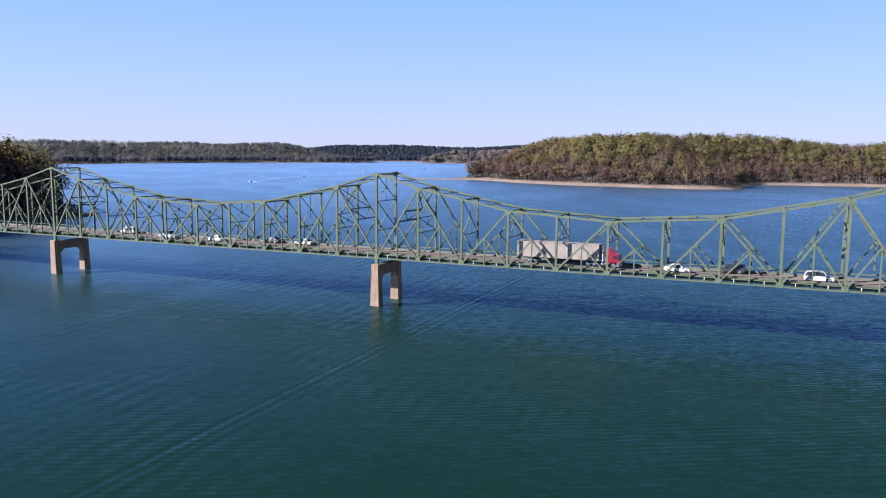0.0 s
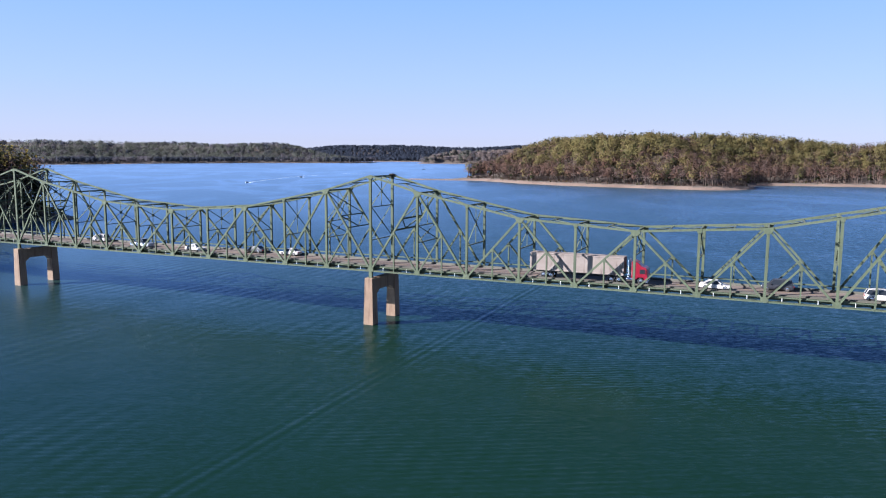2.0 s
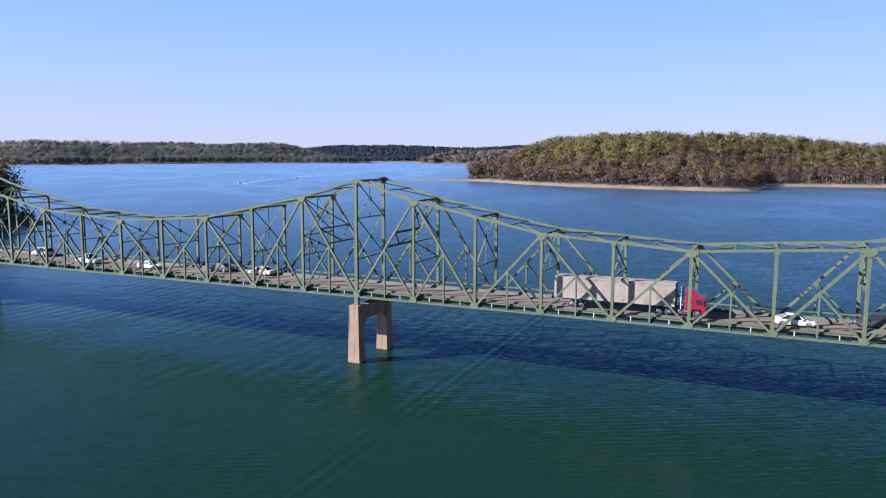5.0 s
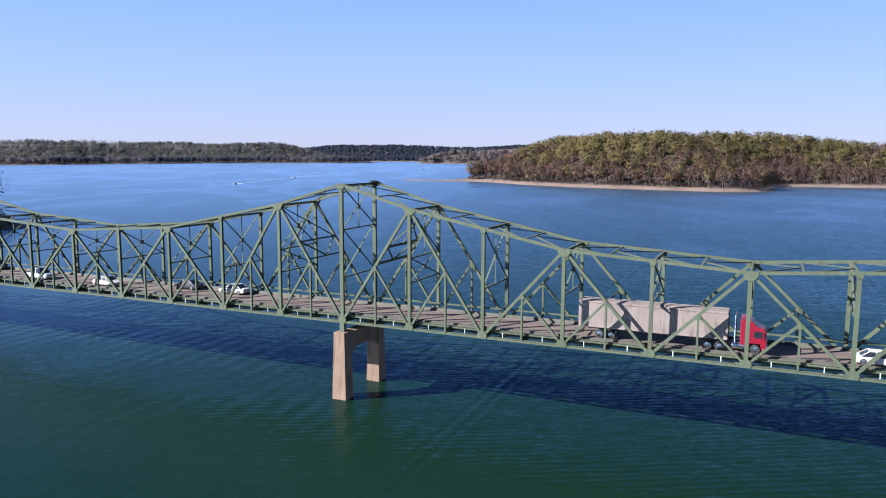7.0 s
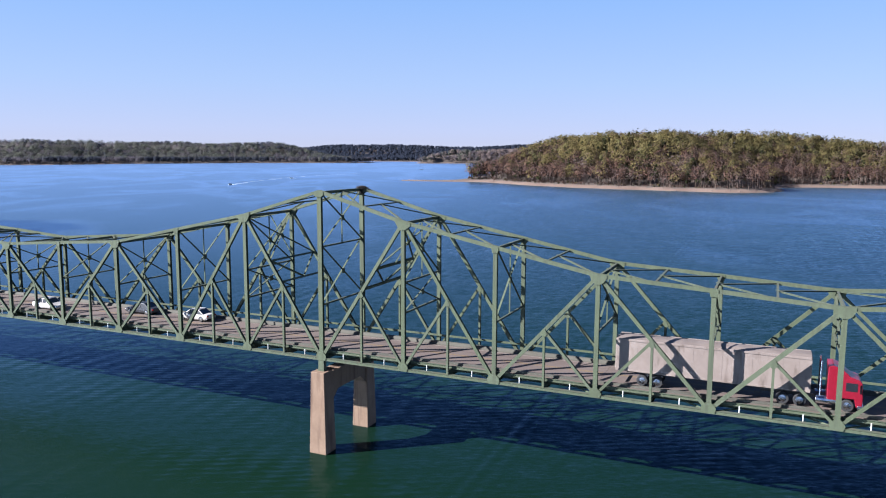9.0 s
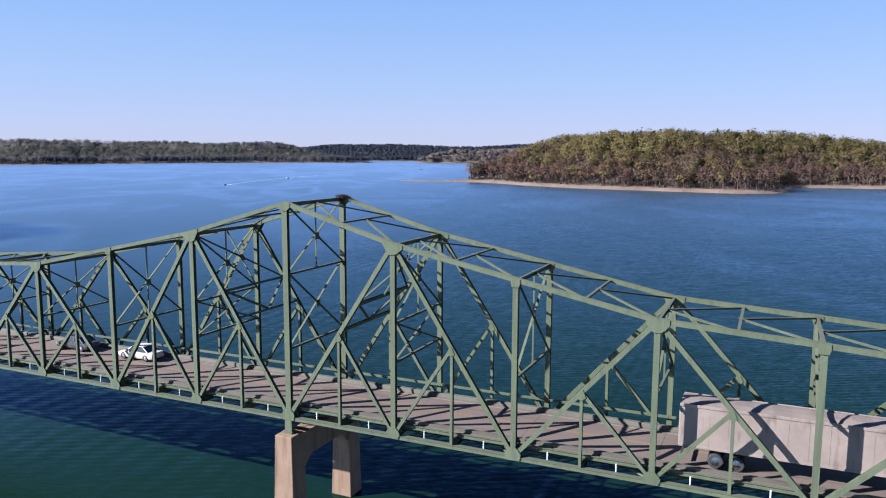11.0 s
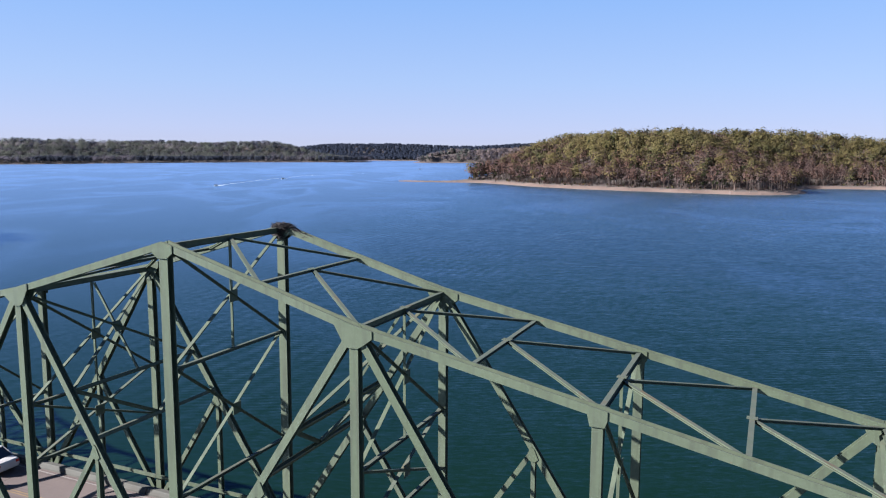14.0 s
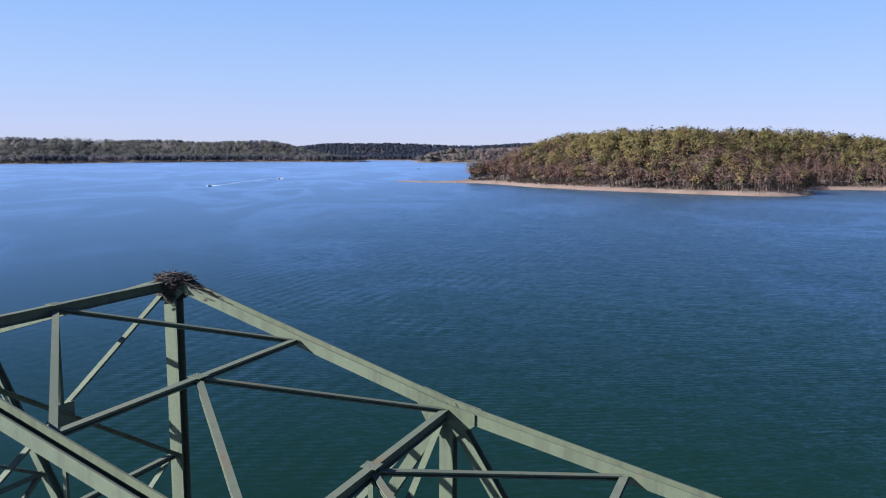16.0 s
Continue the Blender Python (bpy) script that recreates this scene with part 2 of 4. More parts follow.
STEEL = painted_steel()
CONCRETE = surface("weathered_pier_concrete", (0.128, 0.080, 0.047), (0.184, 0.122, 0.0742), 0.5, 0.85, relief=0.4, stain=(0.0737, 0.0414, 0.0224), stain_scale=(1.6, 1.6, 0.16), stain_amount=0.55)
KERB = surface("kerb_concrete", (0.044, 0.041, 0.029), (0.070, 0.065, 0.047), 0.6, 0.85, stain=(0.0423, 0.0337, 0.0203), stain_scale=(0.5, 2, 2), stain_amount=0.3)
ROAD = surface("worn_pinkish_roadway", (0.077, 0.055, 0.043), (0.105, 0.078, 0.061), 0.25, 0.85, fine=20, relief=0.3, stain=(0.0538, 0.0357, 0.0281), stain_scale=(0.08, 1.3, 1), stain_amount=0.35)
YELLOW = surface("worn_yellow_line_paint", (0.118, 0.076, 0.030), (0.170, 0.110, 0.042), 2.0, 0.7)
WHITE_LINE = surface("worn_white_line_paint", (0.135, 0.114, 0.094), (0.208, 0.18, 0.148), 2.0, 0.7)
WATER = water_material()
CLAY = surface("red_clay_beach", (0.078, 0.048, 0.033), (0.138, 0.096, 0.069), 0.05, 0.95, fine=12, relief=0.5, depth=0.1)
LITTER = surface("leaf_litter_ground", (0.052, 0.039, 0.030), (0.090, 0.069, 0.051), 0.04, 0.95, fine=10)
STONE = surface("grey_brown_stone", (0.080, 0.058, 0.046), (0.170, 0.128, 0.102), 0.6, 0.9)
BARK = surface("grey_bark", (0.084, 0.057, 0.041), (0.168, 0.122, 0.090), 0.3, 0.9)
BUDDING = foliage("budding_yellow_green_leaves", [(0.079, 0.062, 0.027), (0.104, 0.081, 0.031), (0.121, 0.099, 0.036), (0.105, 0.089, 0.032), (0.079, 0.078, 0.030), (0.104, 0.078, 0.036)])
REDDISH = foliage("reddish_brown_buds", [(0.071, 0.038, 0.027), (0.092, 0.053, 0.038), (0.108, 0.065, 0.043)])
BARE = foliage("bare_brown_twigs", [(0.070, 0.044, 0.039), (0.092, 0.060, 0.051), (0.115, 0.078, 0.066)])
PINE = foliage("dark_pine_needles", [(0.022, 0.026, 0.010), (0.034, 0.038, 0.014), (0.045, 0.050, 0.018)])
# far woods: aerial haze is put into these greyer, bluer, paler leaf colours
HAZE_LEAVES = foliage("leaves_haze_grey", [(0.072, 0.078, 0.065), (0.085, 0.091, 0.071), (0.098, 0.101, 0.077)], 0.02, thinness=0.3)
HAZE_TWIGS = foliage("bare_twigs_haze_violet", [(0.087, 0.077, 0.090), (0.099, 0.088, 0.102), (0.111, 0.098, 0.111)], 0.02, thinness=0.3)
# haze and the waterside trees' shade are both put into this dark blue
HAZE_SHADE_PINE = foliage("pine_needles_haze_and_shade", [(0.028, 0.032, 0.045), (0.033, 0.037, 0.051), (0.038, 0.044, 0.059)], 0.02, thinness=0.3)
HAZE_PINE = foliage("pine_needles_haze_blue", [(0.028, 0.034, 0.052), (0.034, 0.041, 0.060), (0.042, 0.049, 0.069)], 0.02, thinness=0.3)
HAZE_BROWN_TWIGS = foliage("bare_twigs_haze_pale", [(0.144, 0.114, 0.103), (0.166, 0.131, 0.118), (0.183, 0.146, 0.130)], 0.02, thinness=0.3)
# the bank's trees stand against the light; a brighter gold paints their sunlit look
SUNLIT_GOLD = foliage("budding_leaves_sunlit_gold", [(0.150, 0.118, 0.040), (0.215, 0.165, 0.052), (0.250, 0.200, 0.058)], thinness=0.6)
HAZE_WOODS = (HAZE_LEAVES, HAZE_TWIGS, HAZE_TWIGS, HAZE_SHADE_PINE)
PIPE = plain("white_pipe", (0.49, 0.48, 0.444), 0.4)
TWIG = surface("dry_sticks", (0.009, 0.006, 0.005), (0.027, 0.018, 0.013), 3.0, 0.9)


# ======== building helpers ========
def mesh(name, verts, faces, mat, smooth=False):
    me = bpy.data.meshes.new(name)
    me.from_pydata(verts, [], faces)
    me.materials.append(mat)
    if smooth:
        me.shade_smooth()
    me.update()
    return me


def part(name, geometry, mat, parent=None, label="", smooth=False):
    ob = new(name, mesh(name, *geometry, mat, smooth))
    ob.parent = parent
    return tagged(ob, label)


def thing(name, label, category, at=None, group="", kind=""):
    ob = new(name)
    if at is not None:
        ob.matrix_basis = at
    return tagged(ob, label, category, group, kind)


CUBE_FACES = [(0, 1, 3, 2), (4, 6, 7, 5), (0, 4, 5, 1), (2, 3, 7, 6), (0, 2, 6, 4), (1, 5, 7, 3)]


def slab(o, u, v, w, a, b, c):
    """A block about o with half sizes a, b, c along the unit vectors u, v, w."""
    verts = [o + u * (a * i) + v * (b * j) + w * (c * k) for i in (-1, 1) for j in (-1, 1) for k in (-1, 1)]
    return verts, CUBE_FACES


X, Y, Z = Vector((1, 0, 0)), Vector((0, 1, 0)), Vector((0, 0, 1))


def join(*pieces):
    verts, faces = [], []
    for pv, pf in pieces:
        k = len(verts)
        verts += [tuple(p) for p in pv]
        faces += [tuple(i + k for i in f) for f in pf]
    return verts, faces


def block(x0, x1, y0, y1, z0, z1):
    return slab(Vector(((x0 + x1) / 2, (y0 + y1) / 2, (z0 + z1) / 2)), X, Y, Z, abs(x1 - x0) / 2, abs(y1 - y0) / 2, abs(z1 - z0) / 2)


def section(o, u, v, s, h, outline):
    """One piece of rolled steel: an outline in (v, s) drawn out by h either way along u."""
    n = len(outline)
    verts = [o + u * e + v * a + s * b for e in (-h, h) for a, b in outline]
    faces = [(i, (i + 1) % n, (i + 1) % n + n, i + n) for i in range(n)] + [tuple(range(n - 1, -1, -1)), tuple(range(n, 2 * n))]
    return verts, faces


def flanged(d, w, t, web, at=0.0):
    """Two plates at +-d/2, w wide and t thick, joined by a web at the height `at`."""
    a, b, c = d / 2, d / 2 - t, w / 2
    return [(a, -c), (a, c), (b, c), (b, at + web / 2), (-b, at + web / 2), (-b, c), (-a, c), (-a, -c), (-b, -c), (-b, at - web / 2), (b, at - web / 2), (b, -c)]


def bar(p, q, across, shape, w, d):
    """A steel member from p to q. d is its depth along `across`, w its width square to that.
    shapes: H (two plates joined by a web), trough (plates with a sunk web, open above),
    box (with wider cover plates), tee, beam (flanges above and below)."""
    p, q = Vector(p), Vector(q)
    u = (q - p).normalized()
    v = (across - u * across.dot(u)).normalized()
    s = u.cross(v)
    o, h = (p + q) / 2, (q - p).length / 2
    t = 0.035
    if s.z < 0:
        u, s = -u, -s
    if shape == "H":
        outline = flanged(d, w, t, t)
    elif shape == "trough":
        outline = flanged(d, w, 0.05, 0.03, -w / 2 + 0.05)
    elif shape == "box":
        e, f = d / 2, w / 2
        outline = [(e + 0.03, -f - 0.024), (e + 0.03, -f), (e, -f), (e, f), (e + 0.045, f), (e + 0.045, f + 0.024), (-e - 0.045, f + 0.024), (-e - 0.045, f), (-e, f), (-e, -f), (-e - 0.03, -f), (-e - 0.03, -f - 0.024)]
    elif shape == "tee":
        a, b = d / 2, w / 2
        outline = [(a, b), (-a, b), (-a, b - 0.024), (-0.015, b - 0.024), (-0.015, -b), (0.015, -b), (0.015, b - 0.024), (a, b - 0.024)]
    elif shape == "beam":
        outline = [(b, a) for a, b in flanged(w, d, t, t)]
    else:
        return slab(o, u, s, v, h, w / 2, d / 2)
    verts, faces = section(o, u, v, s, h, outline)
    turn = sum(outline[i][0] * outline[(i + 1) % len(outline)][1] - outline[(i + 1) % len(outline)][0] * outline[i][1] for i in range(len(outline)))
    if turn < 0:
        faces = [tuple(reversed(f)) for f in faces]
    return verts, faces


def prism(outline, y0, y1):
    """A plate with the outline (x, z) between two y."""
    n = len(outline)
    verts = [(x, y0, z) for x, z in outline] + [(x, y1, z) for x, z in outline]
    faces = [tuple(range(n)), tuple(range(2 * n - 1, n - 1, -1))]
    faces += [(i, i + n, (i + 1) % n + n, (i + 1) % n) for i in range(n)]
    return verts, faces


def tube(p, q, r0, r1, n=8):
    p, q = Vector(p), Vector(q)
    u = (q - p).normalized()
    a = u.orthogonal().normalized()
    b = u.cross(a)
    ring = [(math.cos(2 * math.pi * i / n), math.sin(2 * math.pi * i / n)) for i in range(n)]
    verts = [p + (a * c + b * s) * r0 for c, s in ring] + [q + (a * c + b * s) * r1 for c, s in ring]
    faces = [(i, (i + 1) % n, (i + 1) % n + n, i + n) for i in range(n)]
    return verts, faces + [tuple(range(n - 1, -1, -1)), tuple(range(n, 2 * n))]


# ======== the lake ========
def lake():
    n = 48
    ring = [(math.cos(2 * math.pi * i / n), math.sin(2 * math.pi * i / n)) for i in range(n)]
    verts = [(4600 * c, 4600 * s, 0) for c, s in ring]
    tagged(part("water", (verts, [tuple(range(n))]), WATER), "teal blue rippled lake water under a clear sky", "water", kind="structure")
    verts = [(4600 * c, 4600 * s, -9) for c, s in ring]
    tagged(part("ground", (verts, [tuple(range(n))]), CLAY), "red clay lake bed that reaches the horizon", "ground", kind="structure")


lake()


# ======== wooded shores ========
def smooth_outline(points, rounds=2):
    p = np.array(points, float)
    for _ in range(rounds):
        nxt = np.roll(p, -1, 0)
        p = np.stack([0.75 * p + 0.25 * nxt, 0.25 * p + 0.75 * nxt], 1).reshape(-1, 2)
    return p


def inside_distance(xy, poly):
    """Metres from the shoreline, positive on land."""
    a, b = poly, np.roll(poly, -1, 0)
    best = np.full(len(xy), 1e9)
    odd = np.zeros(len(xy), bool)
    for (ax, ay), (bx, by) in zip(a, b):
        dx, dy = bx - ax, by - ay
        t = np.clip(((xy[:, 0] - ax) * dx + (xy[:, 1] - ay) * dy) / (dx * dx + dy * dy), 0, 1)
        best = np.minimum(best, np.hypot(xy[:, 0] - ax - t * dx, xy[:, 1] - ay - t * dy))
        with np.errstate(divide="ignore", invalid="ignore"):
            cross = ((ay > xy[:, 1]) != (by > xy[:, 1])) & (xy[:, 0] < (bx - ax) * (xy[:, 1] - ay) / (by - ay + 1e-12) + ax)
        odd ^= cross
    return np.where(odd, best, -best)


def ripple_noise(xy, size):
    s = xy / size
    return (np.sin(s[:, 0] * 1.7 + 1.3 * np.sin(s[:, 1] * 0.9)) + np.sin(s[:, 1] * 1.3 + 2.1 + 1.1 * np.sin(s[:, 0] * 1.1)) + 0.5 * np.sin(3.1 * s[:, 0] - 2.3 * s[:, 1])) / 2.5


class Land:
    def __init__(self, outline, rise, crest, beach=7.0, slope=([0], [0.22]), roll=(0.12, 60.0), shelf=0.0):
        self.roll, self.shelf = roll, shelf
        self.poly, self.rise, self.crest, self.beach, self.slope = smooth_outline(outline), rise, crest, beach, slope

    def depth(self, xy):
        return inside_distance(xy, self.poly) + 2.5 * ripple_noise(xy, 14.0)

    def height(self, xy):
        d = self.depth(xy)
        s = np.clip((d - self.beach - self.shelf) / self.rise, 0, 1)
        slope = np.interp(xy[:, 0], *self.slope)
        crest = np.interp(xy[:, 0], *self.crest) * (1 + self.roll[0] * ripple_noise(xy, self.roll[1]))
        return np.where(d < self.beach, d * slope, self.beach * slope + crest * s * s * (3 - 2 * s) + 0.5 * ripple_noise(xy, 9.0) * s)

    def build(self, name, label, step):
        lo, hi = self.poly.min(0) - 3 * step, self.poly.max(0) + 3 * step
        gx, gy = np.arange(lo[0], hi[0], step), np.arange(lo[1], hi[1], step)
        nx, ny = len(gx), len(gy)
        xy = np.stack(np.meshgrid(gx, gy, indexing="ij"), -1).reshape(-1, 2)
        z = np.maximum(self.height(xy), -4)
        d = self.depth(xy)
        i = (np.arange(nx - 1)[:, None] * ny + np.arange(ny - 1)).reshape(-1)
        faces = np.stack([i, i + ny, i + ny + 1, i + 1], 1)
        keep = d[faces].max(1) > -2 * step
        faces = faces[keep]
        used, back = np.unique(faces, return_inverse=True)
        me = mesh(name, np.c_[xy, z][used].tolist(), back.reshape(-1, 4).tolist(), CLAY, True)
        me.materials.append(LITTER)
        wooded = d[faces].mean(1) > self.beach * 1.15
        me.polygons.foreach_set("material_index", wooded.astype(np.int32))
        ob = new(name, me)
        return tagged(ob, label, "shore", kind="structure")


def scatter(land, spacing, deepest, rng, margin=1.5, near=None):
    """Uneven tree places on the wooded part, no further than `deepest` from the water."""
    lo, hi = land.poly.min(0), land.poly.max(0)
    n = int((hi[0] - lo[0]) * (hi[1] - lo[1]) / spacing ** 2)
    xy = lo + rng.random((n, 2)) * (hi - lo)
    d = land.depth(xy)
    ok = (d > land.beach + margin) & (d < deepest)
    if near is not None:
        ok &= near(xy)
    xy = xy[ok]
    return xy, land.height(xy), d[ok]


def forest(name, label, xy, z, height, radius, rng, leaf_mat, leaves, leaf_size, low, cone=False, limbs=5, uneven=0.66, rounded_by=0.6, far=False):
    """Trees as one mesh of trunks and limbs and one of leaf clumps."""
    n = len(xy)
    if n == 0:
        return
    h = height * (0.95 - uneven / 2 + uneven * rng.random(n))
    base = np.c_[xy, z - 0.4]
    lean = rng.normal(0, 0.04, (n, 2))
    top = base + np.c_[lean * h[:, None], h * (0.93 if cone else 0.86)]
    segs = [(base, top, 0.02 * h, 0.005 * h)]
    for _ in range(limbs):
        f = low + (0.85 - low) * rng.random(n)
        start = base + (top - base) * f[:, None]
        ang = rng.random(n) * 2 * np.pi
        reach = radius * (0.5 + 0.6 * rng.random(n)) * (h / height) * (1.15 - f)
        end = start + np.c_[np.cos(ang) * reach, np.sin(ang) * reach, reach * (0.2 if cone else 1.0 + 1.2 * rng.random(n))]
        segs.append((start, end, 0.006 * h, 0.002 * h))
    vs, fs, k = [], [], 0
    tri = np.array([(math.cos(a), math.sin(a), 0) for a in (0.3, 2.4, 4.5)])
    for p, q, r0, r1 in segs:
        v = np.concatenate([p[:, None] + tri * r0[:, None, None], q[:, None] + tri * r1[:, None, None]], 1)
        vs.append(v.reshape(-1, 3))
        o = (np.arange(len(p)) * 6)[:, None, None] + k
        fs.append((o + np.array([(0, 1, 4, 3), (1, 2, 5, 4), (2, 0, 3, 5)])).reshape(-1, 4))
        k += 6 * len(p)
    wood = part(name + "_trunks", (np.concatenate(vs).tolist(), np.concatenate(fs).tolist()), BARK)
    # leaves gather in clumps about the crown, with gaps between
    m = n * leaves
    who = np.repeat(np.arange(n), leaves)
    clumps = 14 if cone else 24
    kf = low + ((1.10 if not cone else 1.02) - low) * rng.random((n, clumps)) ** (1.0 if not cone else 1.3)
    if cone:
        kr = radius * 1.05 * (1.05 - (kf - low) / (1.05 - low)) * np.sqrt(rng.random((n, clumps)))
    else:
        g = (kf - low) / (1.10 - low)
        kr = radius * np.sqrt(np.clip(1 - np.abs(2 * g - 0.9) ** 3 / 1.2, 0.03, 1)) * rng.random((n, clumps)) ** 0.5
        kr *= 0.7 + 0.7 * rng.random((n, 1))
    kr *= (h / height)[:, None]
    ka = rng.random((n, clumps)) * 2 * np.pi
    which = rng.integers(0, clumps, m)
    f, rad, ang = kf[who, which], kr[who, which], ka[who, which]
    c = base[who] + (top - base)[who] * f[:, None] + np.c_[np.cos(ang) * rad, np.sin(ang) * rad, np.zeros(m)]
    c += rng.normal(size=(m, 3)) * (np.array([0.2, 0.2, 0.15]) * radius * (0.6 if cone else 1.25))
    size = leaf_size * (0.55 + 0.9 * rng.random(m))
    heart = base + (top - base) * (0.5 * (low + 1.0))
    stretch = np.array([radius, radius, 0.35 * height])
    way = (c - heart[who]) / stretch
    way[:, 2] += rounded_by
    way /= np.linalg.norm(way, axis=1)[:, None] + 1e-6
    # leaf sprays lie roughly along the crown's surface
    out = way + 0.35 * rng.normal(size=(m, 3))
    a = np.cross(out, rng.normal(size=(m, 3)))
    a /= np.linalg.norm(a, axis=1)[:, None]
    b = np.cross(out, a)
    b /= np.linalg.norm(b, axis=1)[:, None]
    s = size[:, None]
    corners = [c - a * s, c + b * s * 0.62, c + a * s]
    if not far:
        corners.append(c - b * s * 0.62 + np.cross(a, b) * s * 0.2)
    k = len(corners)
    v = np.stack(corners, 1).reshape(-1, 3)
    o = (np.arange(m) * k)[:, None, None]
    faces = (o + np.array([(0, 1, 2), (0, 2, 3)][:k - 2])).reshape(-1, 3)
    me = bpy.data.meshes.new(name)
    me.vertices.add(len(v))
    me.vertices.foreach_set("co", v.reshape(-1).astype(np.float32))
    me.loops.add(len(faces) * 3)
    me.polygons.add(len(faces))
    me.loops.foreach_set("vertex_index", faces.reshape(-1).astype(np.int32))
    me.polygons.foreach_set("loop_start", np.arange(0, len(faces) * 3, 3, dtype=np.int32))
    me.materials.append(leaf_mat)
    me.update(calc_edges=True)
    tone = np.repeat(rng.random(n)[who], k).astype(np.float32)
    me.attributes.new("tree_tone", "FLOAT", "POINT").data.foreach_set("value", tone)
    me.attributes.new("crown_way", "FLOAT_VECTOR", "POINT").data.foreach_set("vector", np.repeat(way, k, 0).reshape(-1).astype(np.float32))
    crown = new(name, me)
    wood.parent = crown
    wood.name = "trunks"
    return tagged(crown, label, "trees", kind="stuff")


def wood_up(land, what, spacing, deepest, seed, tall, leaves, leaf_size, pines, green, near=None, limbs=5, mats=None, uneven=0.66, patchy=(0.12, 45.0), shade_fringe=0.0, spread=1.0, far=False):
    budding, reddish, bare, pine = mats or (BUDDING, REDDISH, BARE, PINE)
    soft = 1.4 if far else 0.6
    rng = np.random.default_rng(seed)
    xy, z, d = scatter(land, spacing, deepest, rng, near=near)
    pick = rng.random(len(xy)) + patchy[0] * ripple_noise(xy, patchy[1])
    # budding crowns stand mostly higher up, bare ones along the water
    up = np.clip((d - 30) / 65, 0, 1)
    # along the far water a dark species is put in for the trees' shade
    is_pine = (pick < pines) | ((d < shade_fringe) & (ripple_noise(xy, 75.0) > -0.3))
    is_green = ~is_pine & (rng.random(len(xy)) < np.interp(xy[:, 0], *green) * (0.08 + 1.1 * up) * (1 + 0.9 * ripple_noise(xy, 22.0)))
    is_red = ~is_pine & ~is_green & (rng.random(len(xy)) < 0.4)
    is_bare = ~is_pine & ~is_green & ~is_red
    forest("reddish_trees", "reddish-brown budding trees " + what, xy[is_red], z[is_red], tall * 0.95, tall * 0.27 * spread, rng, reddish, int(leaves * (0.8 if far else 0.5)), leaf_size * 0.85, 0.52, limbs=limbs + 1, uneven=uneven, rounded_by=soft, far=far)
    forest("budding_trees", "budding yellow-green broadleaf trees " + what, xy[is_green], z[is_green], tall, tall * 0.30 * spread, rng, budding, leaves, leaf_size, 0.47, limbs=limbs, uneven=uneven, rounded_by=soft, far=far)
    forest("bare_trees", "bare grey-brown spring trees " + what, xy[is_bare], z[is_bare], tall * 0.97, tall * 0.24 * spread, rng, bare, int(leaves * (0.6 if far else 0.3)), leaf_size * 0.75, 0.52, limbs=limbs + 2, uneven=uneven, rounded_by=soft, far=far)
    forest("pine_trees", "dark green pines " + what, xy[is_pine], z[is_pine], tall * (1.0 if far else 1.05), tall * (0.3 if far else 0.2), rng, pine, leaves, leaf_size, 0.45 if far else 0.3, not far, limbs=limbs, uneven=uneven, rounded_by=soft, far=far)


peninsula = Land([(-380, 738), (-342, 718), (-300, 732), (-262, 734), (-218, 692), (-148, 649), (-94, 632), (-23, 619), (24, 612), (56, 660), (40, 730), (66, 768), (123, 774), (220, 780), (360, 800), (500, 860), (560, 1100), (300, 1260), (0, 1220), (-150, 1080), (-250, 960), (-318, 890), (-322, 830), (-300, 775), (-318, 752), (-345, 742)], 115, ([-400, -330, -300, -280, -240, -180, -120, -60, 45, 140, 400], [0, 8, 28, 38, 33, 31, 37, 40, 36, 29, 27]), beach=6.5, slope=([-320, -265], [0.15, 0.40]))
peninsula.build("shore_peninsula", "wooded peninsula with a bare red clay beach", 6.0)
wood_up(peninsula, "on the peninsula above a clay beach", 5.0, 125, 3, 18, 140, 0.85, 0.07, ([-285, -235, -170], [0.22, 0.4, 0.72]), uneven=0.42, spread=1.1, near=lambda p: (p[:, 0] < 330) & (p[:, 1] < 940 + 0.25 * (p[:, 0] + 150)) & (p[:, 0] > -281 - 0.45 * (p[:, 1] - 740)))
wood_up(peninsula, "low behind the beach", 2.6, 22, 13, 2.6, 16, 0.55, 0.1, ([0], [0.25]), near=lambda p: (p[:, 0] < 330) & (p[:, 1] < 850) & (p[:, 0] > -284 - 0.45 * (p[:, 1] - 740)), limbs=1)

def shore_rocks(land, count, seed, window):
    """Loose stones of uneven size along the water's edge."""
    rng = np.random.default_rng(seed)
    lo, hi = np.array(window[:2]), np.array(window[2:])
    xy = lo + rng.random((count * 30, 2)) * (hi - lo)
    d = land.depth(xy)
    xy = xy[(d > -1.0) & (d < land.beach * 0.9)][:count]
    z = land.height(xy)
    pieces = []
    for (x, y), h in zip(xy, z):
        r = 0.3 + 0.7 * rng.random() ** 3
        ring = [(math.cos(2 * math.pi * i / 6), math.sin(2 * math.pi * i / 6)) for i in range(6)]
        verts = [(x + c * r * k, y + s * r * k, h + e) for k0, e in ((1.0, -0.3), (0.95, 0.25 * r), (0.5, 0.62 * r)) for c, s in ring for k in (k0 * rng.uniform(0.75, 1.25),)]
        faces = [(6 * a + i, 6 * a + (i + 1) % 6, 6 * a + 6 + (i + 1) % 6, 6 * a + 6 + i) for a in (0, 1) for i in range(6)] + [tuple(range(12, 18))]
        pieces.append((verts, faces))
    tagged(part("shore_rocks", join(*pieces), STONE), "grey-brown loose stones along the clay beach", "rocks", kind="stuff")


shore_rocks(peninsula, 150, 31, (-385, 700, -285, 760))
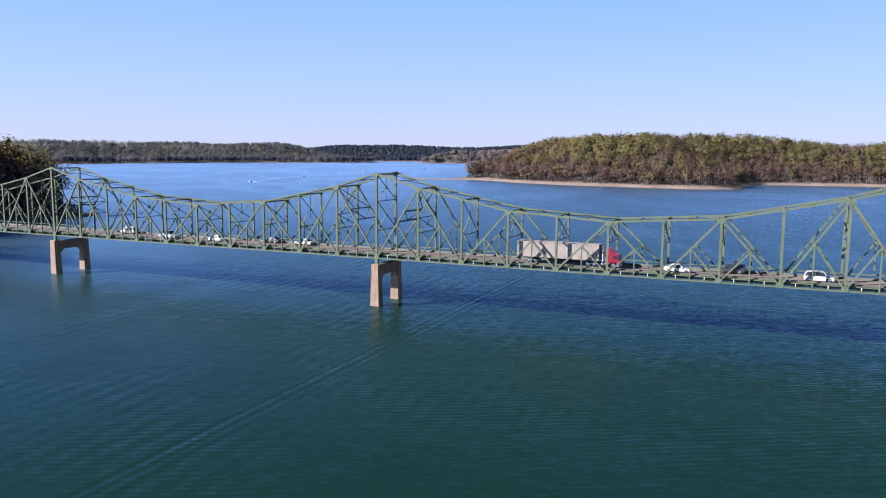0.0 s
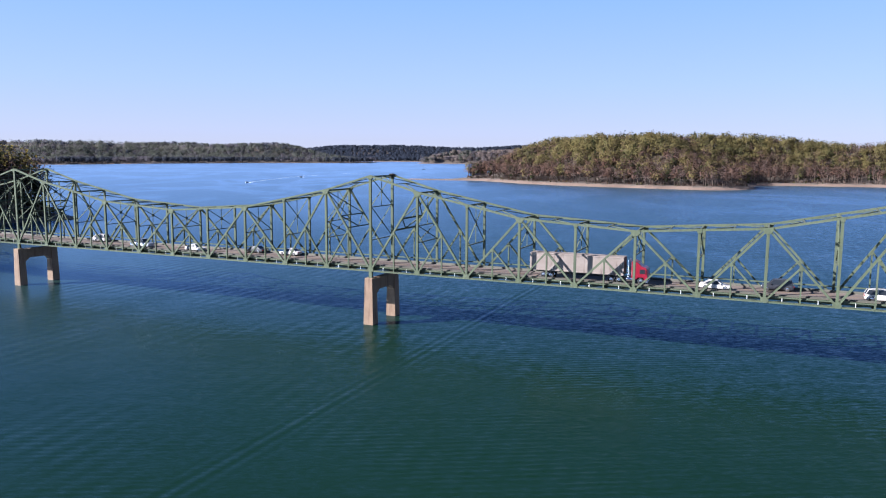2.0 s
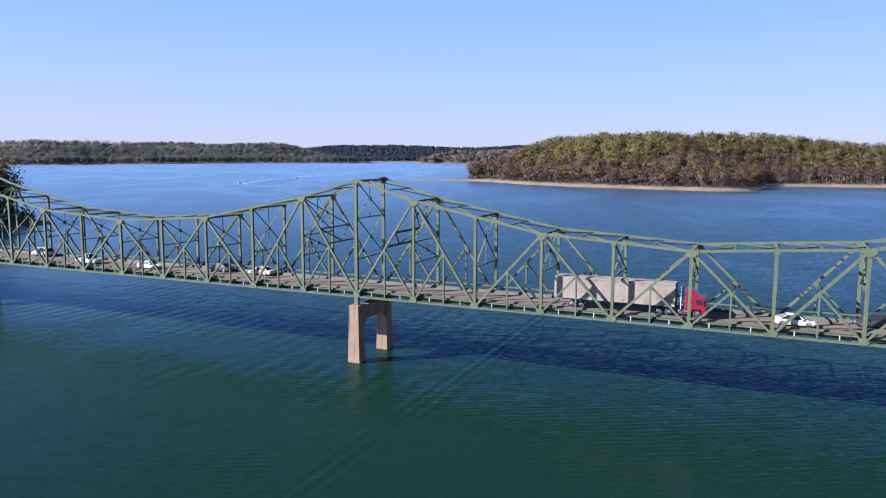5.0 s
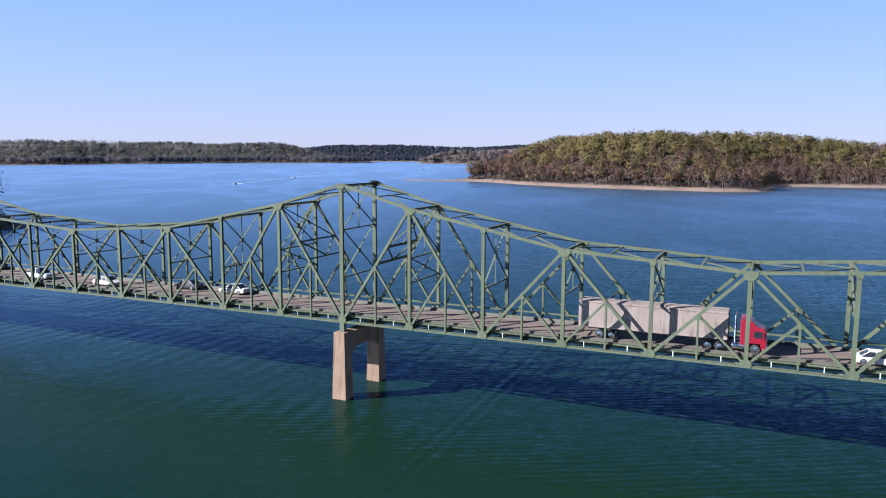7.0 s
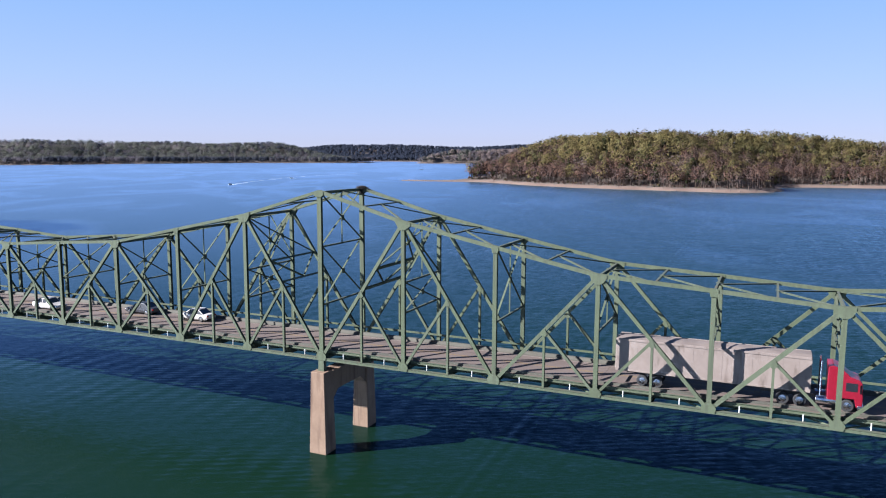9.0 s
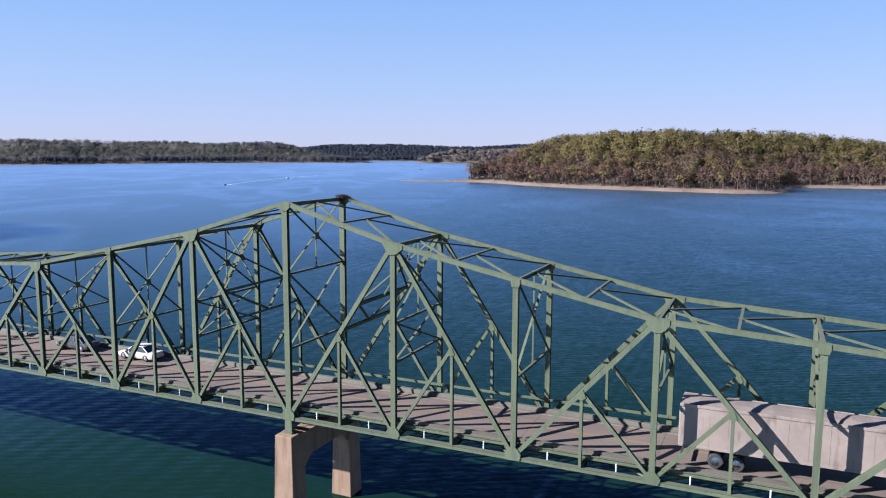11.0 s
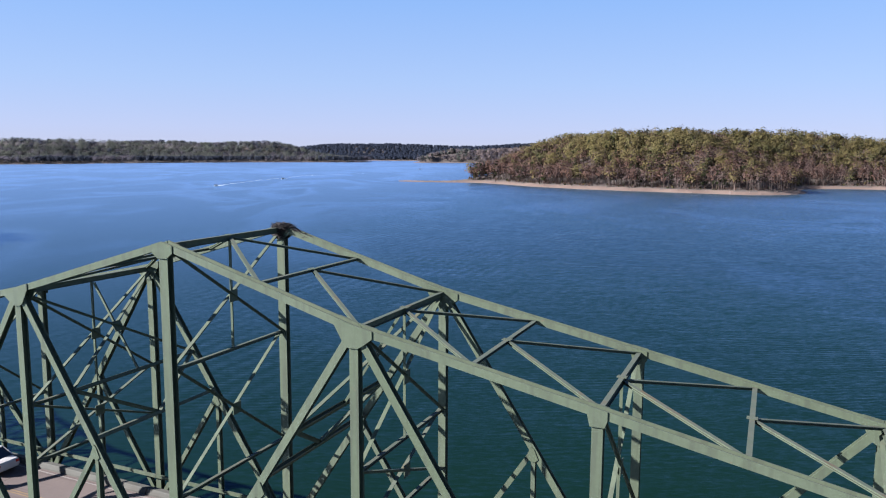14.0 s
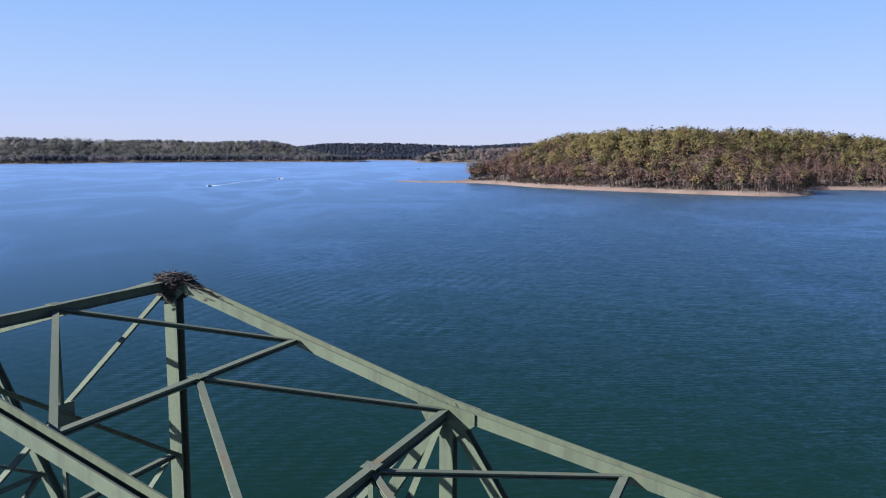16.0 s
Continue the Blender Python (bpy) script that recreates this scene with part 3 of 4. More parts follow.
shore_rocks(peninsula, 110, 32, (-270, 600, 60, 760))

near_bank = Land([(-212, 50), (-243, 95), (-250, 116), (-233, 130), (-252, 142), (-300, 160), (-420, 190), (-520, 60), (-480, -160), (-330, -190), (-240, -120), (-203, -40), (-196, 5)], 38, ([-500, -330, -290, -262, -240, -200], [8, 12, 19, 18, 9, 3]), beach=4.0)
near_bank.build("shore_bank", "steep wooded bank at the bridge's end", 5.0)
wood_up(near_bank, "on the bank beside the bridge", 4.3, 120, 5, 25, 300, 0.68, 0.05, ([0], [1.5]), mats=(SUNLIT_GOLD, REDDISH, BARE, PINE), uneven=0.45, near=lambda p: (p[:, 1] > 20) & (p[:, 0] > -312) & (p[:, 0] < -67 - 1.42 * p[:, 1]), limbs=4)
wood_up(near_bank, "low along the water", 3.0, 30, 6, 5.0, 60, 0.5, 0.35, ([0], [0.3]), near=lambda p: (p[:, 1] > 60) & (p[:, 0] > -330), limbs=4)

far_west = Land([(-1690, 1190), (-1630, 1370), (-1660, 1480), (-1600, 1680), (-1525, 1920), (-1440, 2010), (-1300, 2120), (-1235, 2200), (-1290, 2330), (-1800, 2700), (-2600, 2300), (-2700, 900), (-1900, 800)], 250, ([-2600, -1700, -1500, -1380, -1290, -1230], [52, 47, 42, 34, 23, 11]), beach=5.0, roll=(0.3, 150.0), shelf=60.0)
far_west.build("shore_west", "long wooded far shore with a pale beach line", 16.0)
wood_up(far_west, "along the far shore", 12.0, 315, 7, 20, 115, 1.9, 0.1, ([0], [0.5]), limbs=2, mats=HAZE_WOODS, far=True, uneven=0.2, spread=1.6, patchy=(0.25, 130.0), shade_fringe=75.0)

far_north = Land([(-2400, 2560), (-1800, 2620), (-1500, 2640), (-1180, 2760), (-900, 2900), (-500, 3200), (-700, 3700), (-2000, 3500)], 260, ([-1900, -700], [49, 47]), beach=10.0, roll=(0.25, 170.0), shelf=40.0)
far_north.build("shore_north", "hazy dark wooded shore across the lake", 22.0)
wood_up(far_north, "across the lake", 12.0, 320, 9, 18, 60, 3.5, 1.4, ([0], [0.2]), limbs=1, mats=(HAZE_LEAVES, HAZE_LEAVES, HAZE_LEAVES, HAZE_PINE), far=True, uneven=0.15, spread=1.9, patchy=(0.4, 130.0))

far_point = Land([(-1066, 2184), (-1020, 2223), (-950, 2283), (-760, 2373), (-450, 2500), (-300, 2700), (-760, 2723), (-1040, 2453), (-1100, 2263)], 75, ([-1110, -1050, -500], [18, 27, 34]), beach=10.0)
far_point.build("shore_point", "low wooded point behind the peninsula", 14.0)
wood_up(far_point, "on the low point", 12.0, 160, 11, 19, 110, 2.7, 0.1, ([0], [0.25]), limbs=2, mats=(HAZE_BROWN_TWIGS, HAZE_BROWN_TWIGS, HAZE_TWIGS, HAZE_LEAVES), far=True, uneven=0.2, spread=1.6, patchy=(0.4, 130.0))

far_bank = Land([(196, -60), (192, 5), (200, 60), (240, 150), (360, 190), (520, 120), (540, -80), (420, -190), (270, -150)], 60, ([190, 240, 320, 500], [3, 16, 24, 30]), beach=4.0)
far_bank.build("shore_east_bank", "low clay bank at the bridge's other end", 8.0)

# ======== the truss bridge ========
PANEL, WIDE, CHORD_Z, ROAD_Z = 9.75, 8.64, 10.28, 11.1
FIRST, LAST, SPAN = -20, 20, 10
CREST = [28.0, 25.19, 23.21, 21.23, 20.63, 19.97]
bridge = thing("truss_bridge", "long green-painted steel truss road bridge on concrete piers", "bridge")


def steps_to_pier(k):
    r = abs(k) % SPAN
    return min(r, SPAN - r)


def top_z(k):
    """Height of the top chord at a node, or between two nodes."""
    a = math.floor(k)
    za, zb = CREST[steps_to_pier(a)], CREST[steps_to_pier(a + 1)]
    return za + (zb - za) * (k - a)


def top(k, y):
    return Vector((k * PANEL, y, top_z(k)))


def low(k, y):
    return Vector((k * PANEL, y, CHORD_Z))


def steel(name, *args, label=""):
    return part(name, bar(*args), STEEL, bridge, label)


def plate(name, outline, y, label=""):
    """A pair of gusset plates on both faces of a truss."""
    for y0 in (y - 0.25, y + 0.23):
        p = part(name, prism(outline, y0, y0 + 0.02), STEEL, bridge, label)
        if RIVETED[0] <= sum(x for x, z in outline) / len(outline) <= RIVETED[1]:
            rivets(outline, y0 if y0 < y else y0 + 0.02, -1 if y0 < y else 1, p)


RIVETED = (-35.0, 35.0)


def rivets(outline, y, way, parent):
    """Rows of small domed heads that follow the plate's outline."""
    cx, cz = sum(x for x, z in outline) / len(outline), sum(z for x, z in outline) / len(outline)
    pieces = []
    for shrink in (0.9, 0.6, 0.3):
        ring = [(cx + (x - cx) * shrink, cz + (z - cz) * shrink) for x, z in outline]
        for (xa, za), (xb, zb) in zip(ring, ring[1:] + ring[:1]):
            n = int(math.hypot(xb - xa, zb - za) / 0.11)
            for i in range(n):
                x, z = xa + (xb - xa) * (i + 0.5) / n, za + (zb - za) * (i + 0.5) / n
                r = 0.015
                pieces.append(([(x - r, y, z), (x, y, z + r), (x + r, y, z), (x, y, z - r), (x, y + 0.011 * way, z)], [(0, 1, 4), (1, 2, 4), (2, 3, 4), (3, 0, 4)]))
    if pieces:
        tagged(part("rivets", join(*pieces), STEEL, parent), kind="stuff")


def along(p, q, d):
    return p + (q - p).normalized() * d


def gussets(k, y):
    t, b = top(k, y), low(k, y)
    left, right = top(k - 1, y), top(k + 1, y)
    pier = steps_to_pier(k) == 0
    if k % 2:
        # the fan of diagonals hangs from the odd top nodes
        e = 0.88 if steps_to_pier(k) == 1 else 0.78
        al, ar = along(t, left, e), along(t, right, e)
        up = Vector((0, 0, 0.17))
        dl, dr = along(t, low(k - 1, y), 0.78), along(t, low(k + 1, y), 0.78)
        o = [al + up, t + up, ar + up, ar - up * 0.9, dr, Vector((t.x, y, t.z - 0.78)) + X * 0.2, Vector((t.x, y, t.z - 0.78)) - X * 0.2, dl, al - up * 0.9]
        plate("top_gusset", [(p.x, p.z) for p in o], y, "riveted fan-shaped gusset plate")
        o = [(b.x - 0.6, b.z + 0.2), (b.x - 0.46, b.z + 0.45), (b.x - 0.22, b.z + 0.7), (b.x + 0.22, b.z + 0.7), (b.x + 0.46, b.z + 0.45), (b.x + 0.6, b.z + 0.2), (b.x + 0.45, b.z - 0.22), (b.x - 0.45, b.z - 0.22)]
        plate("bottom_gusset", o, y)
    else:
        e = 0.62 if pier else 0.36
        al, ar = along(t, left, e), along(t, right, e)
        up = Vector((0, 0, 0.17))
        drop = 0.6 if pier else 0.5
        o = [al + up, t + up, ar + up, ar - up, (Vector((t.x, y, t.z - drop)) + X * 0.26), (Vector((t.x, y, t.z - drop)) - X * 0.26), al - up]
        plate("top_gusset", [(p.x, p.z) for p in o], y)
        w = 0.62
        o = [(b.x - w, b.z + 0.22), (b.x - w * 0.85, b.z + 0.44), (b.x - 0.24, b.z + 0.72), (b.x + 0.24, b.z + 0.72), (b.x + w * 0.85, b.z + 0.44), (b.x + w, b.z + 0.22), (b.x + w * 0.85, b.z - 0.24), (b.x - w * 0.85, b.z - 0.24)]
        plate("bottom_gusset", o, y, "large gusset plate where diagonals meet")


def truss(y):
    for k in range(FIRST, LAST + 1):
        d = steps_to_pier(k)
        if k < LAST:
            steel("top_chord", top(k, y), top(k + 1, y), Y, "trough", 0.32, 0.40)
            steel("bottom_chord", low(k, y) - Z * 0.1, low(k + 1, y) - Z * 0.1, Y, "box", 0.24, 0.36)
            # diagonals rise from even nodes to the odd ones
            odd, even = (k, k + 1) if k % 2 else (k + 1, k)
            steel("diagonal", top(odd, y), low(even, y), Y, "H", 0.33, 0.32)
            mid = (top(odd, y) + low(even, y)) / 2
            steel("sub_diagonal", mid, low(odd, y), Y, "H", 0.25, 0.30)
            steel("sub_post", mid, low(k + 0.5, y), Y, "H", 0.21, 0.28)
            away = 1 if odd > even else -1
            o = [(mid.x - 0.27 * away, mid.z - 0.42), (mid.x - 0.05 * away, mid.z + 0.08), (mid.x + 0.1 * away, mid.z + 0.2), (mid.x + 0.33 * away, mid.z - 0.32), (mid.x + 0.12 * away, mid.z - 0.55), (mid.x - 0.12 * away, mid.z - 0.56)]
            for y0 in (y - 0.205, y + 0.185):
                part("middle_gusset", prism(o, y0, y0 + 0.02), STEEL, bridge)
        w = 0.50 if d == 0 else 0.40
        steel("post", low(k, y), top(k, y), Y, "H", w, 0.35)
        gussets(k, y)


truss(0.0)
truss(WIDE)


def top_laterals():
    mid = WIDE / 2
    for i in range(2 * FIRST, 2 * LAST + 1):
        k = i / 2
        drop = Vector((0, 0, -0.02 if i % 2 else -0.12))
        a, b = top(k, 0.25) + drop, top(k, WIDE - 0.25) + drop
        steel("lateral_strut", a, b, Z, "H", 0.2, 0.14 if i % 2 else 0.3)
        # braces run from the strut's middle to both chords, away from the nearer pier
        c = (a + b) / 2
        lean = Vector((0, 0, -0.02))
        pier = round(k / SPAN) * SPAN
        ways = (-1, 1) if k == pier else ((1,) if k > pier else (-1,))
        for way in ways:
            nxt = k + 0.5 * way
            if FIRST <= nxt <= LAST and not (abs(k - pier) == SPAN / 2):
                for y in (0.25, WIDE - 0.25):
                    steel("lateral_brace", along(c, top(nxt, y) + lean, 0.15), top(nxt, y) + lean, Z, "H", 0.17, 0.12)
        up = 0.078 if i % 2 else 0.158
        flat = part("lateral_plate", slab(c + Z * up, X, Y, Z, 0.2, 0.17, 0.008), STEEL, bridge)
        if abs(k) <= SPAN:
            heads = []
            for gx in range(-4, 5):
                for gy in range(-3, 4):
                    if (gx + gy) % 2 == 0:
                        q = c + Vector((gx * 0.044, gy * 0.046, up + 0.008))
                        r = 0.014
                        heads.append(([q + X * r, q + Y * r, q - X * r, q - Y * r, q + Z * 0.016], [(0, 1, 4), (1, 2, 4), (2, 3, 4), (3, 0, 4)]))
            tagged(part("rivets", join(*heads), STEEL, flat), kind="stuff")


def cross(k0, z0, k1, z1, size=0.13, hanger=False):
    """X bracing between the two trusses, from the level z0 to the level z1."""
    p = [Vector((k0 * PANEL, 0.2, z0)), Vector((k0 * PANEL, WIDE - 0.2, z0)), Vector((k1 * PANEL, 0.2, z1)), Vector((k1 * PANEL, WIDE - 0.2, z1))]
    shift = X * 0.1
    steel("sway_brace", p[0] + shift, p[3] + shift, X, "tee", size, 0.19)
    steel("sway_brace", p[1] - shift, p[2] - shift, X, "tee", size, 0.19)
    c = sum(p, Vector()) / 4
    u = (p[2] - p[0]).normalized()
    part("sway_plate", slab(c + X * 0.1, u, Y, u.cross(Y), 0.3, 0.3, 0.02), STEEL, bridge)
    if not hanger:
        return
    head = (p[0] + p[1]) / 2
    steel("sway_hanger", head, (p[2] + p[3]) / 2, X, "tee", 0.13, 0.13)


def level(k, z, w=0.17, d=0.17):
    steel("sway_strut", Vector((k * PANEL, 0.2, z)), Vector((k * PANEL, WIDE - 0.2, z)), X, "beam", w, d)


def sway_frames():
    for k in range(FIRST, LAST + 1):
        d, z = steps_to_pier(k), top_z(k) - 0.3
        level(k, 16.0)
        if d == 0:
            level(k, 22.2)
            cross(k, z, k, 22.2, hanger=True)
            cross(k, 22.2, k, 16.0)
            # heavy portals in the planes of the end diagonals
            for way in (-1, 1):
                o = k + way
                if not FIRST <= o <= LAST:
                    continue
                a, b = Vector((o * PANEL, 0, CREST[1])), Vector((k * PANEL, 0, CHORD_Z))

                def at(zz):
                    f = (a.z - zz) / (a.z - b.z)
                    return (a.x + (b.x - a.x) * f) / PANEL
                for zz in (20.3, 18.1):
                    kk = at(zz)
                    steel("portal_strut", Vector((kk * PANEL, 0.2, zz)), Vector((kk * PANEL, WIDE - 0.2, zz)), b - a, "beam", 0.22, 0.26 if way > 0 else 0.16)
                cross(at(CREST[1] - 0.3), CREST[1] - 0.3, at(20.3), 20.3, hanger=True)
                for y0, y1 in ((0.2, WIDE / 2), (WIDE - 0.2, WIDE / 2)):
                    steel("portal_brace", Vector((at(20.3) * PANEL, y0, 20.3)), Vector((at(18.1) * PANEL, y1, 18.1)), X, "tee", 0.2, 0.2)
        elif d == 1:
            level(k, 19.1)
            cross(k, z, k, 19.1, hanger=True)
            cross(k, 19.1, k, 16.0)
        else:
            cross(k, z, k, 16.0, hanger=True)


top_laterals()
sway_frames()


# ---- floor ----
def floor():
    x0, x1 = FIRST * PANEL, LAST * PANEL
    mid = WIDE / 2
    for i in range(2 * FIRST, 2 * LAST + 1):
        x = i / 2 * PANEL
        steel("floor_beam", Vector((x, 0.26, 10.36)), Vector((x, WIDE - 0.26, 10.36)), X, "beam", 0.8, 0.3)
    for i in range(FIRST, LAST):
        xa, xb = i * PANEL + 0.01, (i + 1) * PANEL - 0.01
        for y in (1.1, 2.7, 4.33, 5.95, 7.55):
            steel("stringer", Vector((xa, y, 10.62)), Vector((xb, y, 10.62)), Y, "beam", 0.46, 0.2)
        for y in (0.44, WIDE - 0.44):
            steel("edge_beam", Vector((xa, y, 10.96)), Vector((xb, y, 10.96)), Y, "beam", 0.28, 0.2)
        for y0, y1 in ((0.25, WIDE - 0.25), (WIDE - 0.25, 0.25)):
            z = CHORD_Z - 0.22 if y0 < y1 else CHORD_Z - 0.12
            steel("bottom_brace", Vector((xa, y0, z)), Vector((xb, y1, z)), Z, "tee", 0.16, 0.16)
        # one pour of the roadway slab per panel, with a dark joint between
        part("road_slab", block(xa, xb, 0.72, WIDE - 0.72, 10.89, ROAD_Z), ROAD, bridge, "worn pinkish roadway slab")
        for y, way in ((0.0, 1), (WIDE, -1)):
            up = 11.46 if y else 11.32
            o = [(0.80, 10.95), (0.80, up), (1.12, up), (1.17, up - 0.06), (1.26, 11.2), (1.30, 10.95)]
            n = len(o)
            verts = [(x, y + way * a, z) for x in (xa + 0.012, xb - 0.012) for a, z in o]
            faces = [tuple(range(n - 1, -1, -1)), tuple(range(n, 2 * n))] + [(q, (q + 1) % n, (q + 1) % n + n, q + n) for q in range(n)]
            part("parapet", (verts, faces), KERB, bridge, "low tan concrete parapet")
    for y in (mid - 0.11, mid + 0.11):
        part("lane_line", block(x0, x1, y - 0.05, y + 0.05, ROAD_Z, ROAD_Z + 0.004), YELLOW, bridge, "faded yellow centre line")
    for y in (1.55, WIDE - 1.55):
        part("edge_line", block(x0, x1, y - 0.05, y + 0.05, ROAD_Z, ROAD_Z + 0.004), WHITE_LINE, bridge, "faded white edge line")


def railings():
    for y, z, size in ((WIDE - 0.36, 11.95, 0.2),):
        for i in range(FIRST, LAST):
            xa, xb = i * PANEL, (i + 1) * PANEL - 0.02
            steel("rail", Vector((xa, y, z)), Vector((xb, y, z)), Z, "beam", 0.12, size)


def drain_pipes():
    for i in range(2 * FIRST, 2 * LAST):
        x = (i + 0.5) / 2 * PANEL
        for y in (0.34, WIDE - 0.34):
            part("drain_pipe", tube((x, y, 10.86), (x, y, 10.2), 0.055, 0.055), PIPE, bridge, "white drain pipe")


floor()
railings()
drain_pipes()


# ---- piers ----
def pier(k):
    x = k * PANEL
    p = thing("bridge_pier", "tan concrete pier with two tapered columns in the lake", "pier", pose(x, 0, 0), "piers under the bridge")

    def column(y):
        rows = [(-8.5, 1.25, 1.16), (0.0, 1.04, 1.0), (8.9, 0.82, 0.85)]
        verts = [(sx * a, y + sy * b, z) for z, a, b in rows for sx, sy in ((-1, -1), (1, -1), (1, 1), (-1, 1))]
        faces = [(4 * r + i, 4 * r + (i + 1) % 4, 4 * r + 4 + (i + 1) % 4, 4 * r + 4 + i) for r in range(2) for i in range(4)] + [(0, 3, 2, 1), (8, 9, 10, 11)]
        c = part("column", (verts, faces), CONCRETE, p)
        bev = c.modifiers.new("worn_edges", "BEVEL")
        bev.width, bev.segments, bev.limit_method = 0.06, 2, "ANGLE"
        part("bearing", join(block(-0.4, 0.4, 0.15 * (1 if y < 1 else -1) + y - 0.35, 0.15 * (1 if y < 1 else -1) + y + 0.35, 8.9, 9.05), block(-0.34, 0.34, 0.15 * (1 if y < 1 else -1) + y - 0.25, 0.15 * (1 if y < 1 else -1) + y + 0.25, 9.05, 9.75), block(-0.32, 0.32, 0.15 * (1 if y < 1 else -1) + y - 0.25, 0.15 * (1 if y < 1 else -1) + y + 0.25, 9.75, 10.02)), STEEL, p, "green steel bearing")

    ya, yb = -0.15, WIDE + 0.15
    column(ya)
    column(yb)
    # the beam between the columns, haunched at its ends
    o = [(ya + 0.7, 8.7), (ya + 0.85, 5.4), (ya + 2.1, 6.5), (yb - 2.1, 6.5), (yb - 0.85, 5.4), (yb - 0.7, 8.7)]
    n = len(o)
    verts = [(-0.72, y, z) for y, z in o] + [(0.72, y, z) for y, z in o]
    faces = [tuple(range(n - 1, -1, -1)), tuple(range(n, 2 * n))] + [(i, (i + 1) % n, (i + 1) % n + n, i + n) for i in range(n)]
    part("cross_beam", (verts, faces), CONCRETE, p)


for k in range(FIRST, LAST + 1, SPAN):
    pier(k)

# ======== vehicles ========
CAR_WHITE = plain("white_car_paint", (0.392, 0.365, 0.328), 0.4)
CAR_DARK = plain("black_car_paint", (0.02, 0.02, 0.024), 0.38)
CAR_SILVER = plain("silver_car_paint", (0.36, 0.37, 0.38), 0.42, 0.4)
TRUCK_RED = plain("red_truck_paint", (0.155, 0.005, 0.014), 0.3)
TRAILER = surface("chalky_white_trailer_paint", (0.142, 0.112, 0.092), (0.190, 0.153, 0.126), 0.35, 0.55, stain=(0.080, 0.058, 0.043), stain_scale=(1.2, 1.2, 0.35), stain_amount=0.35)
TARP = surface("grey_trailer_tarp", (0.110, 0.086, 0.070), (0.155, 0.125, 0.103), 0.8, 0.7, relief=0.6, depth=0.03)
GLASS = plain("tinted_glass", (0.012, 0.014, 0.017), 0.28)
RUBBER = plain("tyre_rubber", (0.018, 0.018, 0.018), 0.85)
CHROME = plain("bright_metal", (0.62, 0.62, 0.62), 0.25, 1.0)
LAMP_RED = plain("red_lamp_glass", (0.35, 0.01, 0.01), 0.2)
LAMP_CLEAR = plain("clear_lamp_glass", (0.7, 0.7, 0.68), 0.3)
CHASSIS = plain("black_chassis", (0.02, 0.02, 0.02), 0.7)


def rounded(geometry, width, segments=2):
    bm = bmesh.new()
    vs = [bm.verts.new(v) for v in geometry[0]]
    for f in geometry[1]:
        bm.faces.new([vs[i] for i in f])
    bmesh.ops.recalc_face_normals(bm, faces=bm.faces)
    bmesh.ops.bevel(bm, geom=[e for e in bm.edges], offset=width, segments=segments, affect="EDGES", profile=0.5, clamp_overlap=True)
    bm.verts.index_update()
    out = [tuple(v.co) for v in bm.verts], [tuple(v.index for v in f.verts) for f in bm.faces]
    bm.free()
    return out


def wheel(parent, x, y, r, w, side):
    """A tyre with a bright rim on its outer side."""
    n = 20
    ring = [(math.cos(2 * math.pi * i / n), math.sin(2 * math.pi * i / n)) for i in range(n)]
    rows = [(r * 0.62, -w / 2), (r * 0.94, -w / 2), (r, -w / 2 + 0.04), (r, w / 2 - 0.04), (r * 0.94, w / 2), (r * 0.62, w / 2)]
    verts = [(x + a * c, y + b, r + a * s) for a, b in rows for c, s in ring]
    faces = [(m * n + i, m * n + (i + 1) % n, (m + 1) * n + (i + 1) % n, (m + 1) * n + i) for m in range(5) for i in range(n)]
    t = part("wheel", (verts, faces), RUBBER, parent)
    face = y + side * (w / 2 - 0.03)
    verts = [(x, face + side * 0.015, r)] + [(x + r * 0.63 * c, face, r + r * 0.63 * s) for c, s in ring] + [(x + r * 0.2 * c, face + side * 0.03, r + r * 0.2 * s) for c, s in ring]
    faces = [(1 + i, 1 + (i + 1) % n, 1 + n + (i + 1) % n, 1 + n + i) for i in range(n)] + [tuple(range(1 + n, 1 + 2 * n))]
    part("rim", (verts, faces), CHROME, t, "bright metal rim")


def loft(stations):
    """A body from cross-sections: x, then rings of (y, z)."""
    n = len(stations[0][1])
    verts = [(x, y, z) for x, ring in stations for y, z in ring]
    faces = [(m * n + i, m * n + (i + 1) % n, (m + 1) * n + (i + 1) % n, (m + 1) * n + i) for m in range(len(stations) - 1) for i in range(n)]
    return verts, faces + [tuple(range(n - 1, -1, -1)), tuple(range((len(stations) - 1) * n, len(stations) * n))]


CAR_SHAPES = {
    # length, half width, belt height at nose and tail, bonnet end, windscreen top, roof end, tail glass end, roof height
    "sedan": (4.75, 0.90, 0.72, 0.92, 0.28, 0.43, 0.70, 0.86, 1.45),
    "suv": (4.70, 0.93, 0.90, 1.05, 0.24, 0.38, 0.90, 0.98, 1.75),
    "pickup": (5.60, 0.98, 0.98, 1.05, 0.26, 0.36, 0.56, 0.60, 1.85),
}


